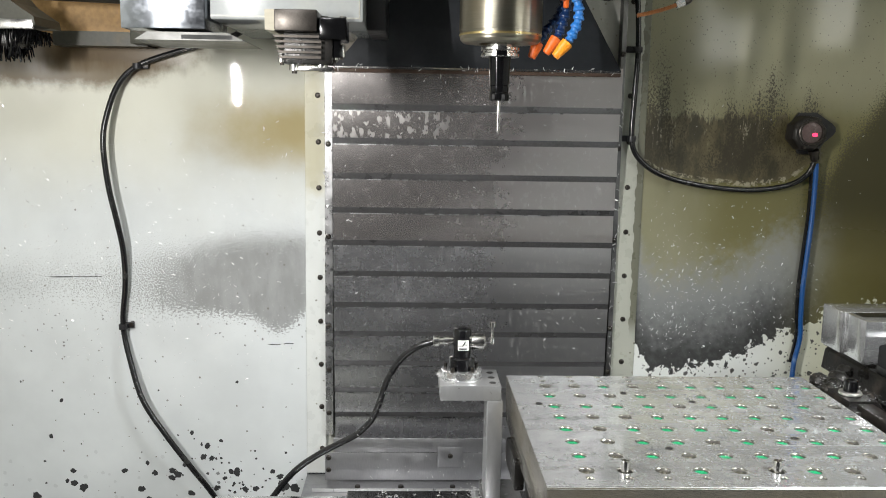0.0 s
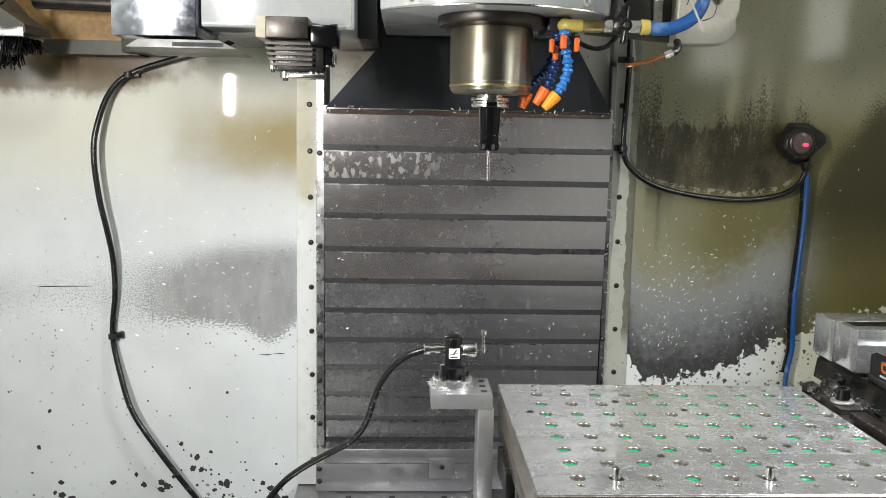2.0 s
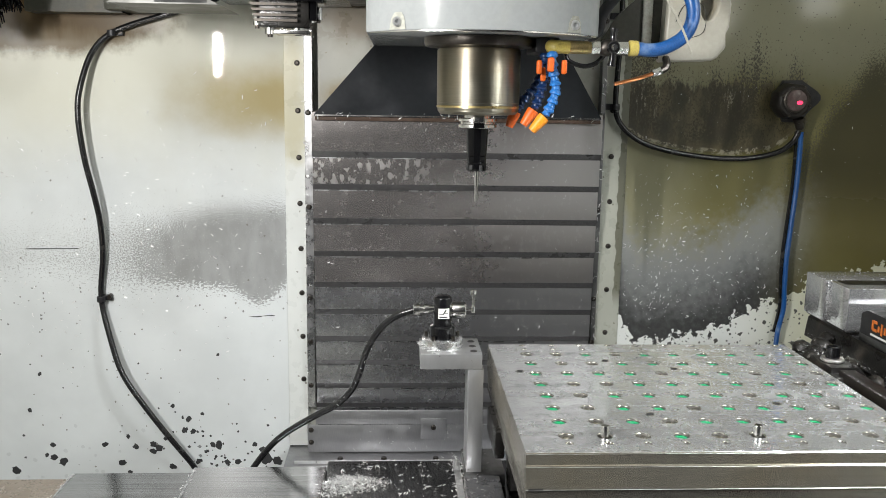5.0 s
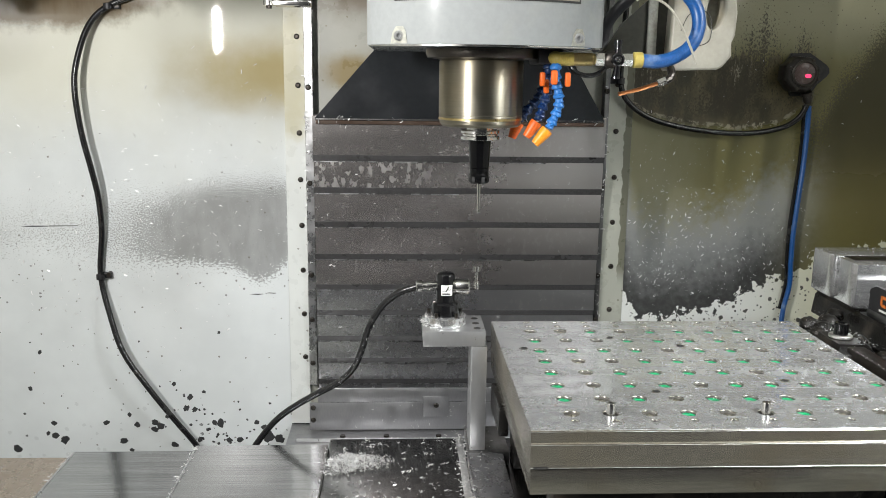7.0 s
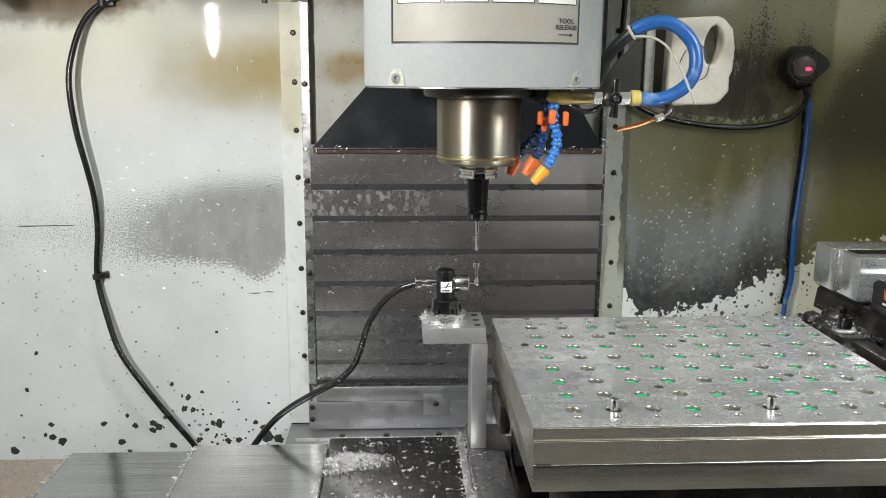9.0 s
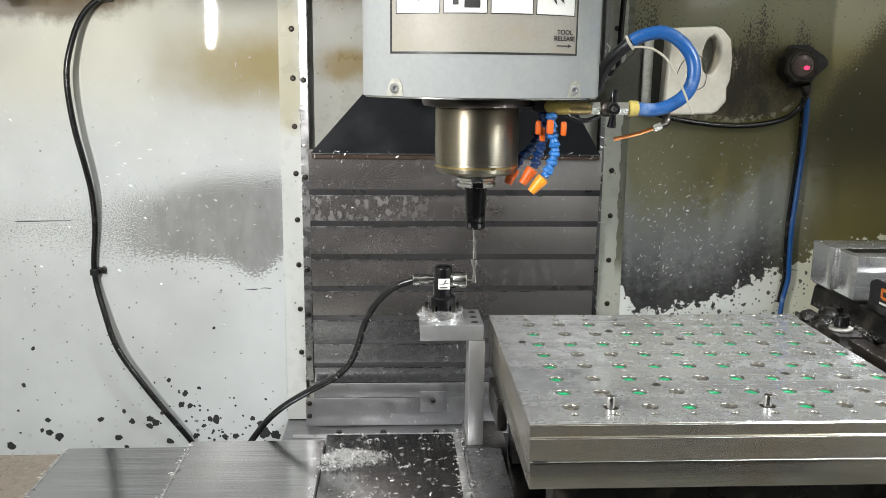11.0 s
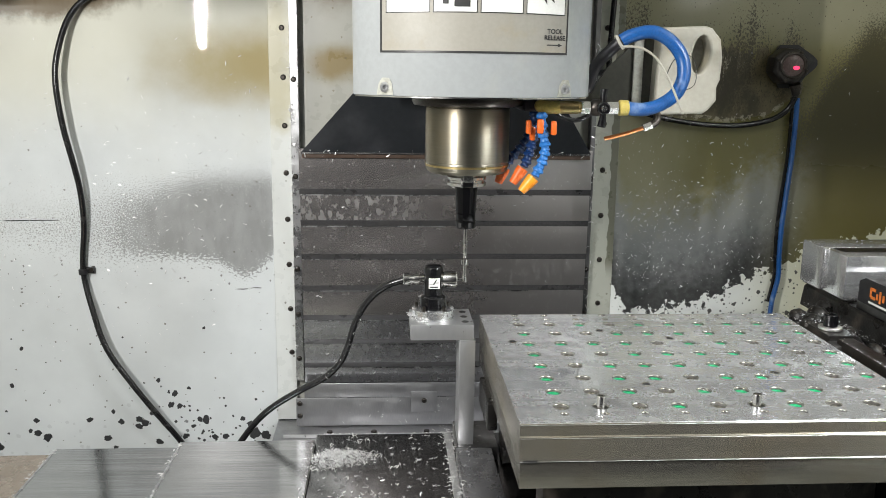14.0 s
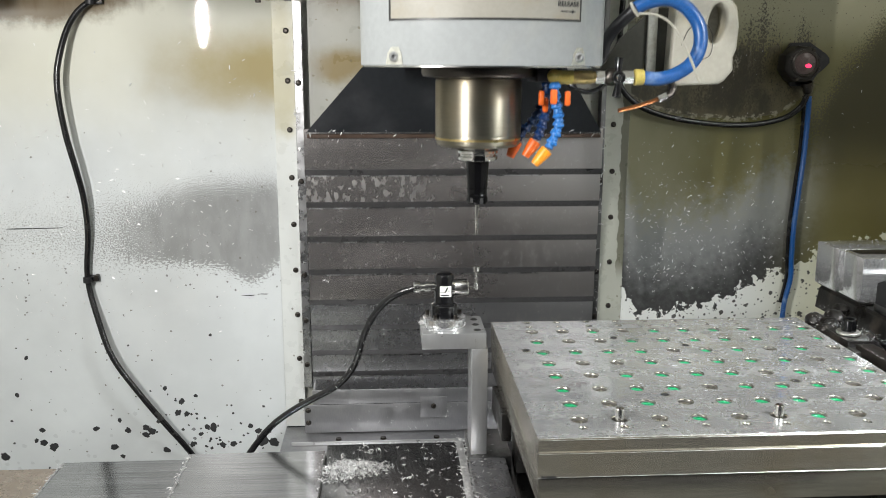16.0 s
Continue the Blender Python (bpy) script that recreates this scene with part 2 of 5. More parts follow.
def wall_right_paint():
    w = Paint("grimy_green_grey_paint", (0.28, 0.27, 0.18), 0.11)
    t = w.t
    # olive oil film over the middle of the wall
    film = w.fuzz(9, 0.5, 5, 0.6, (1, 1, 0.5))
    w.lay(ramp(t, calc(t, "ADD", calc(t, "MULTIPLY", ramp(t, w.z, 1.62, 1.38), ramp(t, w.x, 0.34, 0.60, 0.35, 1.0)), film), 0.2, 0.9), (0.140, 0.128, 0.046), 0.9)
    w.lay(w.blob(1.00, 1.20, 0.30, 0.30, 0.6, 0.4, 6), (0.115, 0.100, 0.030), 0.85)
    # caked grime above the sagging cable: solid below, breaking into drips and specks above
    top = calc(t, "ADD", w.line([(0.30, 1.455), (0.36, 1.470), (0.55, 1.465), (0.67, 1.455), (0.70, 1.40)]), w.fuzz(42, 0.13, 4, 0.65, (1, 1, 0.22)))
    base = calc(t, "SUBTRACT", w.z, calc(t, "ADD", w.line([(0.28, 1.372), (0.335, 1.338), (0.42, 1.318), (0.55, 1.308), (0.64, 1.322), (0.69, 1.36)]), w.fuzz(130, 0.012)))
    side = calc(t, "SUBTRACT", 0.712, calc(t, "ADD", w.x, w.fuzz(20, 0.05)))
    under = calc(t, "SUBTRACT", top, w.z)
    caked = calc(t, "MINIMUM", calc(t, "MINIMUM", under, base), side)
    brown = blend(t, ramp(t, noise_of(t, coords(t, (1, 1, 0.5)), 24, 5, 0.65), 0.35, 0.66), (0.022, 0.018, 0.008), (0.105, 0.088, 0.044))
    w.lay(ramp(t, calc(t, "MINIMUM", caked, calc(t, "ADD", 0.03, w.fuzz(230, 0.16, 4, 0.7, (1, 1, 0.5)))), -0.004, 0.008), brown, 0.93, 0.45)
    thin = calc(t, "ADD", calc(t, "SUBTRACT", ramp(t, under, -0.16, 0.0, 0.0, 0.17, False), 0.10), w.fuzz(230, 1.0, 5, 0.75, (1, 1, 0.7)))
    thin = calc(t, "MINIMUM", calc(t, "SUBTRACT", thin, ramp(t, w.fuzz(16, 1.0, 3, 0.6, (1, 1, 0.2)), -0.1, 0.2, 0.12, -0.04)), base)
    w.lay(calc(t, "MULTIPLY", ramp(t, thin, 0.0, 0.04), ramp(t, side, -0.02, 0.02)), (0.030, 0.024, 0.012), 0.88, 0.5)
    streaks = calc(t, "MULTIPLY", ramp(t, w.fuzz(75, 1.0, 4, 0.7, (1, 1, 0.16)), 0.10, 0.17), calc(t, "MULTIPLY", ramp(t, w.z, 1.375, 1.43), ramp(t, calc(t, "ADD", w.z, w.fuzz(30, 0.08)), 1.50, 1.46)))
    w.lay(calc(t, "MULTIPLY", calc(t, "MULTIPLY", streaks, ramp(t, w.fuzz(210, 1.0, 4, 0.7), -0.06, 0.04)), ramp(t, w.x, 0.60, 0.50)), (0.36, 0.34, 0.25), 0.8)
    rim = calc(t, "MULTIPLY", ramp(t, calc(t, "ABSOLUTE", calc(t, "SUBTRACT", base, 0.004)), 0.008, 0.004), ramp(t, calc(t, "MULTIPLY", side, under), 0.0, 0.005))
    w.lay(calc(t, "MULTIPLY", rim, ramp(t, w.fuzz(60, 1.0, 5, 0.7), -0.02, 0.06)), (0.40, 0.37, 0.27), 0.75)
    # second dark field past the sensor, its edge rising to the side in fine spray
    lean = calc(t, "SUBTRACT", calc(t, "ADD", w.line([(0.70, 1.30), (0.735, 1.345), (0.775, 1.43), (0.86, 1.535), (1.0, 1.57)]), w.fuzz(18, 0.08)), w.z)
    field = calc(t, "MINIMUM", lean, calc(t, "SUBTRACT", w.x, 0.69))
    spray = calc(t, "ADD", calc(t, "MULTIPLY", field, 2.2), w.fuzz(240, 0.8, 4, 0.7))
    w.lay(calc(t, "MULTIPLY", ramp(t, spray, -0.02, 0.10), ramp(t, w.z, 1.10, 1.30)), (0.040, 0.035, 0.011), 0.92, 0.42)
    # coating worn off down to dark metal, with a ragged lower edge over bare pale paint
    edge = w.line([(0.285, 1.02), (0.297, 0.962), (0.312, 0.905), (0.342, 0.866), (0.48, 0.874), (0.555, 0.900), (0.588, 0.932), (0.636, 0.958), (0.693, 0.968), (0.75, 0.998), (0.95, 1.05)])
    rag = calc(t, "ADD", w.fuzz(58, 0.13, 4, 0.62), w.fuzz(14, 0.05, 2))
    over = calc(t, "SUBTRACT", calc(t, "SUBTRACT", w.z, edge), rag)
    fade = calc(t, "ADD", ramp(t, over, 0.08, 0.36, 1.0, 0.0), w.fuzz(10, 0.25, 4, 0.6, (1, 1, 0.4)))
    # metal's colour pales upward to stand for the lit plate reflected in it
    metal = blend(t, ramp(t, over, 0.0, 0.17), (0.09, 0.092, 0.095), (0.44, 0.455, 0.455))
    bare = calc(t, "MULTIPLY", ramp(t, fade, 0.1, 0.9), ramp(t, w.x, 0.80, 0.60))
    w.lay(bare, metal, 0.95, 0.24)
    t.links.new(calc(t, "MULTIPLY", calc(t, "MULTIPLY", bare, ramp(t, over, 0.0, 0.01)), 0.5), w.p.inputs["Metallic"])
    pale = blend(t, ramp(t, w.x, 0.55, 0.78), (0.74, 0.76, 0.73), (0.60, 0.60, 0.46))
    w.lay(ramp(t, over, 0.0012, -0.0012), pale, 0.97, 0.35)
    w.lay(calc(t, "MULTIPLY", ramp(t, over, 0.0, -0.004), w.speckle(150, 0.42, 1.10, 0.90, "z", 0.30, 7.7)), (0.05, 0.05, 0.045), 0.95)
    w.lay(calc(t, "MULTIPLY", ramp(t, over, 0.0, -0.004), w.speckle(70, 0.40, 1.06, 0.88, "z", 0.22, 5.2)), (0.05, 0.05, 0.045), 0.95)
    w.lay(w.speckle(240, 0.36, 1.34, 1.62, "z", 0.16, 2.2), (0.07, 0.06, 0.045), 0.7)
    return w.done()


def flange_paint(name, colour, stain, at_z):
    w = Paint(name, colour, 0.3)
    w.lay(w.blob(-0.46, at_z, 0.06, 0.22, 0.7, 0.6, 14), stain, 0.6)
    w.lay(w.speckle(120, 0.3, 1.6, 0.6, "z", 0.12), (0.12, 0.11, 0.08), 0.7)
    return w.done()


def flange_right_paint():
    w = Paint("grey_green_flange_paint", (0.43, 0.44, 0.38), 0.3)
    w.lay(w.speckle(120, 0.3, 1.6, 0.6, "z", 0.12), (0.12, 0.11, 0.08), 0.7)
    over = calc(w.t, "ADD", calc(w.t, "SUBTRACT", w.x, 0.2835), w.fuzz(34, 0.022, 4, 0.6))
    creep = calc(w.t, "MULTIPLY", ramp(w.t, over, 0.0, 0.0015), ramp(w.t, w.z, 0.94, 1.0))
    w.lay(creep, (0.12, 0.12, 0.085), 0.9)
    return w.done()


def column_paint():
    w = Paint("column_panel_paint", (0.50, 0.50, 0.45), 0.3)
    w.lay(w.blob(-0.325, 1.425, 0.10, 0.050, 0.7, 0.5, 12), (0.27, 0.19, 0.05), 0.85)
    w.lay(w.blob(-0.25, 1.62, 0.20, 0.12, 0.6, 0.6, 7), (0.16, 0.11, 0.06), 0.7)
    w.lay(w.blob(-0.40, 1.40, 0.05, 0.25, 0.8, 0.6, 9), (0.36, 0.36, 0.33), 0.5)
    w.lay(w.speckle(110, 0.3, 1.2, 1.5, "z", 0.2), (0.2, 0.17, 0.1), 0.6)
    return w.done()


MAT = {
    "wall_l": wall_left_paint(),
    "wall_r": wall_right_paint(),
    "flange_l": flange_paint("pale_flange_paint", (0.70, 0.72, 0.70), (0.42, 0.36, 0.14), 1.44),
    "flange_r": flange_right_paint(),
    "side": plain("enclosure_paint", (0.62, 0.63, 0.58), 0.4, dirt_amount=0.4, scale=12),
    "back": column_paint(),
    "lamella": brushed("cover_sheet_steel", (0.53, 0.53, 0.545), 0.27, (0.6, 1, 14), (0.42, 0.405, 0.405), 0.15, 0.0, 0.50, 0.92, 0.97, 1, 0.0, 0.06),
    # brown of reflected surroundings put into the upper sheets' colour, spotted sheet too
    "lamella_warm": brushed("reflection_tinted_cover_steel", (0.52, 0.49, 0.48), 0.26, (0.6, 1, 14), (0.49, 0.44, 0.425), 0.18, 0.0, 0.48, 0.92, 0.97, 1, 0.0, 0.06),
    "lamella_spotted": brushed("water_marked_cover_steel", (0.52, 0.49, 0.48), 0.26, (0.6, 1, 14), (0.49, 0.44, 0.425), 0.18, 0.0, 0.44, 0.92, 0.97, -1, 0.0, 0.06),
    "base_sheet": brushed("base_sheet_steel", (0.35, 0.35, 0.36), 0.42, (10, 1, 0.8), (0.27, 0.27, 0.28), 0.3, 0.02, 0.0, 0.85),
    "hood": plain("dark_grey_hood_paint", (0.015, 0.0175, 0.021), 0.40, vary=0.2, dirt=(0.10, 0.10, 0.11), dirt_amount=0.3, scale=14),
    # dark tone laid over the sheets' lips in place of their shade
    "wiper": plain("dark_lip_band", (0.14, 0.138, 0.14), 0.32, 0.6, scale=40, dirt=(0.14, 0.13, 0.13), dirt_amount=0.4),
    "rust": plain("rusty_edge", (0.075, 0.045, 0.03), 0.8, scale=90),
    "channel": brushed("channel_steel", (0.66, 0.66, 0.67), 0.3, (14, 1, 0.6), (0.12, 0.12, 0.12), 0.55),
    "channel_dull": brushed("dark_channel_steel", (0.25, 0.25, 0.25), 0.45, (14, 1, 0.6), (0.05, 0.05, 0.05), 0.9),
    "plate": brushed("milled_plate_steel", (0.90, 0.91, 0.92), 0.21, (0.25, 3, 1), (0.62, 0.62, 0.63), 0.7, 0.001, 0.0, 0.80, 0.95, 1, 0.34, 0.5),
    # plate's side faces and lower plate: darker and browner than its top
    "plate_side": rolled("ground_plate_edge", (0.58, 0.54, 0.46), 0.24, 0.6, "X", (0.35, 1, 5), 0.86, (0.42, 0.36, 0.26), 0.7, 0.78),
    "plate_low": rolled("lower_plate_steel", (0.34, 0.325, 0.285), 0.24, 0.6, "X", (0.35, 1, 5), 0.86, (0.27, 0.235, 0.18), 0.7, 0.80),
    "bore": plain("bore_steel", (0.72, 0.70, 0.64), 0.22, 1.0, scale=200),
    # darker copy of bore steel; shade inside the holes is in its colour
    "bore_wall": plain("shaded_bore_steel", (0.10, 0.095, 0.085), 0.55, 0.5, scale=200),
    "bright_edge": plain("bright_edge_steel", (0.74, 0.73, 0.70), 0.36, 0.9, vary=0.5, scale=14, bump=0.0, dirt=(0.4, 0.36, 0.28), dirt_amount=0.5),
    "chipped": plain("bare_dark_metal", (0.035, 0.036, 0.038), 0.55, scale=50),
    # holes and slots: shade drawn as flat dark colour; scratches use it too
    "dark": plain("dark_cavity", (0.03, 0.03, 0.03), 0.7, scale=50),
    "green": plain("green_plastic_plug", (0.006, 0.34, 0.13), 0.3, dirt_amount=0.3, scale=150),
    "alu": brushed("aluminium_block", (0.62, 0.625, 0.63), 0.30, (0.5, 2.5, 0.2), (0.52, 0.52, 0.525), 0.15, 0.006, 0.0, 0.8, 0.9, 1, 0.0, 0.08),
    "jaw": brushed("machined_jaw_aluminium", (0.82, 0.825, 0.83), 0.16, (0.5, 2.5, 3), (0.62, 0.62, 0.63), 0.4, 0.002, 0.0, 0.86, 0.95),
    "chrome": plain("bright_turned_steel", (0.70, 0.69, 0.67), 0.2, 1.0, scale=120, vary=0.12),
    "spindle": rolled("spindle_nose_steel", (0.30, 0.28, 0.225), 0.40, 0.75, "Z", (0.4, 0.4, 6), 1.0, (0.32, 0.25, 0.16), 0.55, 0.90, 0.25),
    "steel_dark": plain("dark_oiled_steel", (0.075, 0.067, 0.060), 0.36, 0.9, scale=80),
    "black_ox": plain("black_oxide_holder", (0.008, 0.008, 0.009), 0.12, 0.5, scale=80, dirt_amount=0.1),
    "black": plain("black_plastic", (0.015, 0.015, 0.017), 0.4, scale=90, dirt=(0.12, 0.12, 0.11), dirt_amount=0.2),
    "gloss_black": plain("glossy_black_housing", (0.007, 0.007, 0.008), 0.12, scale=90, dirt=(0.2, 0.2, 0.2), dirt_amount=0.15),
    "cable": plain("black_cable_rubber", (0.012, 0.012, 0.013), 0.22, scale=120, dirt=(0.1, 0.1, 0.09), dirt_amount=0.2),
    "head": plain("pale_grey_head_paint", (0.315, 0.33, 0.333), 0.16, vary=0.06, dirt=(0.45, 0.44, 0.36), dirt_amount=0.35, scale=18),
    "decal": plain("cream_decal_sheet", (0.285, 0.272, 0.235), 0.5, vary=0.06, dirt=(0.30, 0.22, 0.1), dirt_amount=0.5, scale=28),
    "white": plain("white_label", (0.80, 0.80, 0.77), 0.35, vary=0.05, scale=40, dirt_amount=0.1),
    "ink": plain("black_ink", (0.02, 0.02, 0.02), 0.5),
    "ivory": plain("ivory_plastic", (0.36, 0.345, 0.29), 0.4, vary=0.08, dirt=(0.32, 0.26, 0.14), dirt_amount=0.5, scale=22),
    "bracket": plain("grey_bracket_paint", (0.42, 0.42, 0.37), 0.45, dirt=(0.12, 0.09, 0.05), dirt_amount=0.6, scale=30),
    "yellow": plain("yellow_fitting_plastic", (0.50, 0.40, 0.10), 0.4, dirt=(0.2, 0.13, 0.03), dirt_amount=0.5, scale=70),
    "brass": plain("brass", (0.62, 0.48, 0.22), 0.3, 1.0, scale=90),
    "blue_hose": plain("blue_hose_rubber", (0.010, 0.085, 0.29), 0.35, dirt=(0.30, 0.40, 0.55), dirt_amount=0.5, scale=60),
    "blue": plain("blue_segment_plastic", (0.025, 0.17, 0.50), 0.35, scale=120, dirt_amount=0.3),
    # rear hoses take a darker blue than the front one
    "blue_dark": plain("dark_blue_segment_plastic", (0.006, 0.03, 0.11), 0.3, scale=120, dirt_amount=0.4),
    "orange": plain("orange_nozzle_plastic", (0.85, 0.15, 0.015), 0.4, scale=120, dirt_amount=0.25),
    "amber": plain("amber_nozzle_plastic", (0.90, 0.32, 0.02), 0.38, scale=120, dirt_amount=0.15),
    "copper": plain("copper_tube", (0.55, 0.22, 0.09), 0.35, 1.0, scale=90),
    "swarf": plain("aluminium_swarf", (0.86, 0.86, 0.86), 0.3, 0.35, scale=300, dirt_amount=0.05),
    "cast": plain("greasy_black_iron", (0.014, 0.013, 0.012), 0.30, 0.2, scale=60, bump=0.5, dirt=(0.12, 0.10, 0.08), dirt_amount=0.5),
    "table": brushed("wet_table_steel", (0.17, 0.17, 0.17), 0.22, (1, 5, 1), (0.06, 0.06, 0.06), 0.8, 0.03),
    "cover": rolled("telescopic_cover_steel", (0.47, 0.475, 0.48), 0.15, 0.6, "X", (0.06, 5, 1), 1.0, (0.50, 0.50, 0.49), 0.25, 0.60),
    "strip": brushed("smooth_grey_steel", (0.30, 0.30, 0.31), 0.30, (6, 0.3, 1), (0.20, 0.20, 0.21), 0.4, 0.004, 0.0, 0.8, 0.9),
    "cover_tan": brushed("oil_tinted_cover_steel", (0.50, 0.42, 0.35), 0.3, (9, 0.4, 1), (0.36, 0.28, 0.2), 0.5, 0.02),
    "sensor": plain("dull_brown_grey_casting", (0.028, 0.025, 0.022), 0.4, 0.4, scale=60),
    "tan": plain("ochre_panel", (0.34, 0.20, 0.07), 0.6, scale=14),
    "grey_cast": plain("grey_machine_paint", (0.050, 0.049, 0.037), 0.4, dirt=(0.12, 0.10, 0.06), dirt_amount=0.6, scale=25),
    # dark blotches stand for reflections in the smooth steel
    "mottled": brushed("mirror_mottled_steel", (0.50, 0.53, 0.58), 0.22, (1, 1, 3), (0.015, 0.02, 0.035), 1.0, 0.02),
    "logo": plain("orange_print", (0.75, 0.20, 0.03), 0.5),
}


def glow(name, colour, strength):
    m, t, p = nodes_of(name)
    p.inputs["Base Color"].default_value = (*colour, 1)
    p.inputs["Emission Color"].default_value = (*colour, 1)
    p.inputs["Emission Strength"].default_value = strength
    return m


MAT["hood"].node_tree.nodes["Principled BSDF"].inputs["Specular IOR Level"].default_value = 0.3
MAT["red_glow"] = glow("red_indicator_glow", (1.0, 0.03, 0.09), 2.5)
MAT["daylight"] = glow("workshop_light_pane", (0.98, 0.97, 0.93), 3.8)
MAT["red_lens"] = plain("grey_lens_cover", (0.12, 0.085, 0.08), 0.25, scale=60)


# ---- building helpers ----
ORIGIN = {}


def thing(name, label, category, at=(0, 0, 0), group="", kind=""):
    ob = new(name)
    ob.empty_display_size = 0.05
    ob.location = at
    ORIGIN[ob] = Vector(at)
    return tagged(ob, label, category, group, kind)


def mesh_of(name, bm, mat, smooth=None):
    bmesh.ops.recalc_face_normals(bm, faces=bm.faces[:])
    me = bpy.data.meshes.new(name)
    bm.to_mesh(me)
    bm.free()
    me.materials.append(MAT[mat] if isinstance(mat, str) else mat)
    if smooth is not None and len(me.polygons):
        me.shade_smooth()
        me.set_sharp_from_angle(angle=radians(smooth))
    return me


def part(name, bm, mat, parent, label="", smooth=35):
    """One mesh under a thing or a part; the bmesh is given in world metres at the build pose."""
    o = ORIGIN[parent]
    bmesh.ops.translate(bm, verts=bm.verts[:], vec=-o)
    ob = new(name, mesh_of(name, bm, mat, smooth))
    ob.parent = parent
    ORIGIN[ob] = o
    return tagged(ob, label)


def solid(name, bm, mat, label, category="", kind="", smooth=35, group=""):
    """A top-level thing of one mesh."""
    ob = new(name, mesh_of(name, bm, mat, smooth))
    ORIGIN[ob] = Vector((0, 0, 0))
    return tagged(ob, label, category, group, kind)


def box(x0, x1, y0, y1, z0, z1, bevel=0.0, bm=None, seg=2):
    bm = bm or bmesh.new()
    r = bmesh.ops.create_cube(bm, size=1)
    vs = r["verts"]
    for v in vs:
        v.co = Vector(((x0 + x1) / 2 + v.co.x * (x1 - x0), (y0 + y1) / 2 + v.co.y * (y1 - y0), (z0 + z1) / 2 + v.co.z * (z1 - z0)))
    if bevel:
        es = list({e for v in vs for e in v.link_edges})
        bmesh.ops.bevel(bm, geom=es, offset=bevel, segments=seg, affect="EDGES", profile=0.5)
    return bm


def frame_to(p0, p1):
    d = Vector(p1) - Vector(p0)
    return Matrix.Translation(Vector(p0)) @ d.to_track_quat("Z", "Y").to_matrix().to_4x4(), d.length


def lathe(profile, m=None, seg=32, bm=None):
    """Turn rows of (radius, height) round the z axis of m; the ends are closed."""
    bm = bm or bmesh.new()
    m = m or Matrix()
    rings = []
    for r, z in profile:
        rings.append([bm.verts.new(m @ Vector((r * math.cos(2 * math.pi * k / seg), r * math.sin(2 * math.pi * k / seg), z))) for k in range(seg)])
    for a, b in zip(rings, rings[1:]):
        for k in range(seg):
            bm.faces.new((a[k], a[(k + 1) % seg], b[(k + 1) % seg], b[k]))
    bm.faces.new(rings[0][::-1])
    bm.faces.new(rings[-1])
    return bm


def rod(p0, p1, r0, r1=None, seg=20, bm=None, edge=0.0):
    m, d = frame_to(p0, p1)
    r1 = r0 if r1 is None else r1
    prof = [(r0 - edge, 0), (r0, edge), (r1, d - edge), (r1 - edge, d)] if edge else [(r0, 0), (r1, d)]
    return lathe(prof, m, seg, bm)


def smooth_path(pts, sub=5):
    pts = [Vector(p) for p in pts]
    out = []
    for i in range(len(pts) - 1):
        a, b, c, d = pts[max(i - 1, 0)], pts[i], pts[i + 1], pts[min(i + 2, len(pts) - 1)]
        for k in range(sub):
            u = k / sub
            out.append(0.5 * ((2 * b) + (c - a) * u + (2 * a - 5 * b + 4 * c - d) * u * u + (3 * b - a - 3 * c + d) * u ** 3))
    return out + [pts[-1]]


def tube(pts, r, seg=10, sub=5, bm=None):
    bm = bm or bmesh.new()
    path = smooth_path(pts, sub)
    rings, up = [], None
    for i, p in enumerate(path):
        d = (path[min(i + 1, len(path) - 1)] - path[max(i - 1, 0)]).normalized()
        if up is None:
            up = d.orthogonal().normalized()
        up = (up - d * up.dot(d)).normalized()
        side = d.cross(up)
        rr = r(i / (len(path) - 1)) if callable(r) else r
        rings.append([bm.verts.new(p + (up * math.cos(2 * math.pi * k / seg) + side * math.sin(2 * math.pi * k / seg)) * rr) for k in range(seg)])
    for a, b in zip(rings, rings[1:]):
        for k in range(seg):
            bm.faces.new((a[k], a[(k + 1) % seg], b[(k + 1) % seg], b[k]))
    bm.faces.new(rings[0][::-1])
    bm.faces.new(rings[-1])
    return bm


def slab(outline, y0, y1, bm=None):
    """An outline in x and z, given depth from y0 to y1."""
    bm = bm or bmesh.new()
    a = [bm.verts.new((x, y0, z)) for x, z in outline]
    b = [bm.verts.new((x, y1, z)) for x, z in outline]
    n = len(a)
    bm.faces.new(a)
    bm.faces.new(b[::-1])
    for k in range(n):
        bm.faces.new((a[k], b[k], b[(k + 1) % n], a[(k + 1) % n]))
    return bm


def sliver_mesh(spots, seed):
    """Curled metal chips: each spot gives a place, the plane's two directions and a length."""
    rnd = random.Random(seed)
    bm = bmesh.new()
    for p, u, w, size in spots:
        p, u, w = Vector(p), Vector(u), Vector(w)
        a = rnd.uniform(0, 2 * math.pi)
        d = u * math.cos(a) + w * math.sin(a)
        s = u * -math.sin(a) + w * math.cos(a)
        n = u.cross(w)
        wid, bend = size * rnd.uniform(0.05, 0.16), size * rnd.uniform(-0.16, 0.16)
        rows = []
        for k in range(4):
            f = k / 3 - 0.5
            c = p + d * f * size + s * bend * (f * f * 4) + n * (0.0007 + size * 0.18 * (0.25 - f * f) * rnd.uniform(0.2, 1.5))
            ww = wid * (1.0 - abs(f))
            rows.append((bm.verts.new(c + s * ww + n * ww * 0.6), bm.verts.new(c - s * ww)))
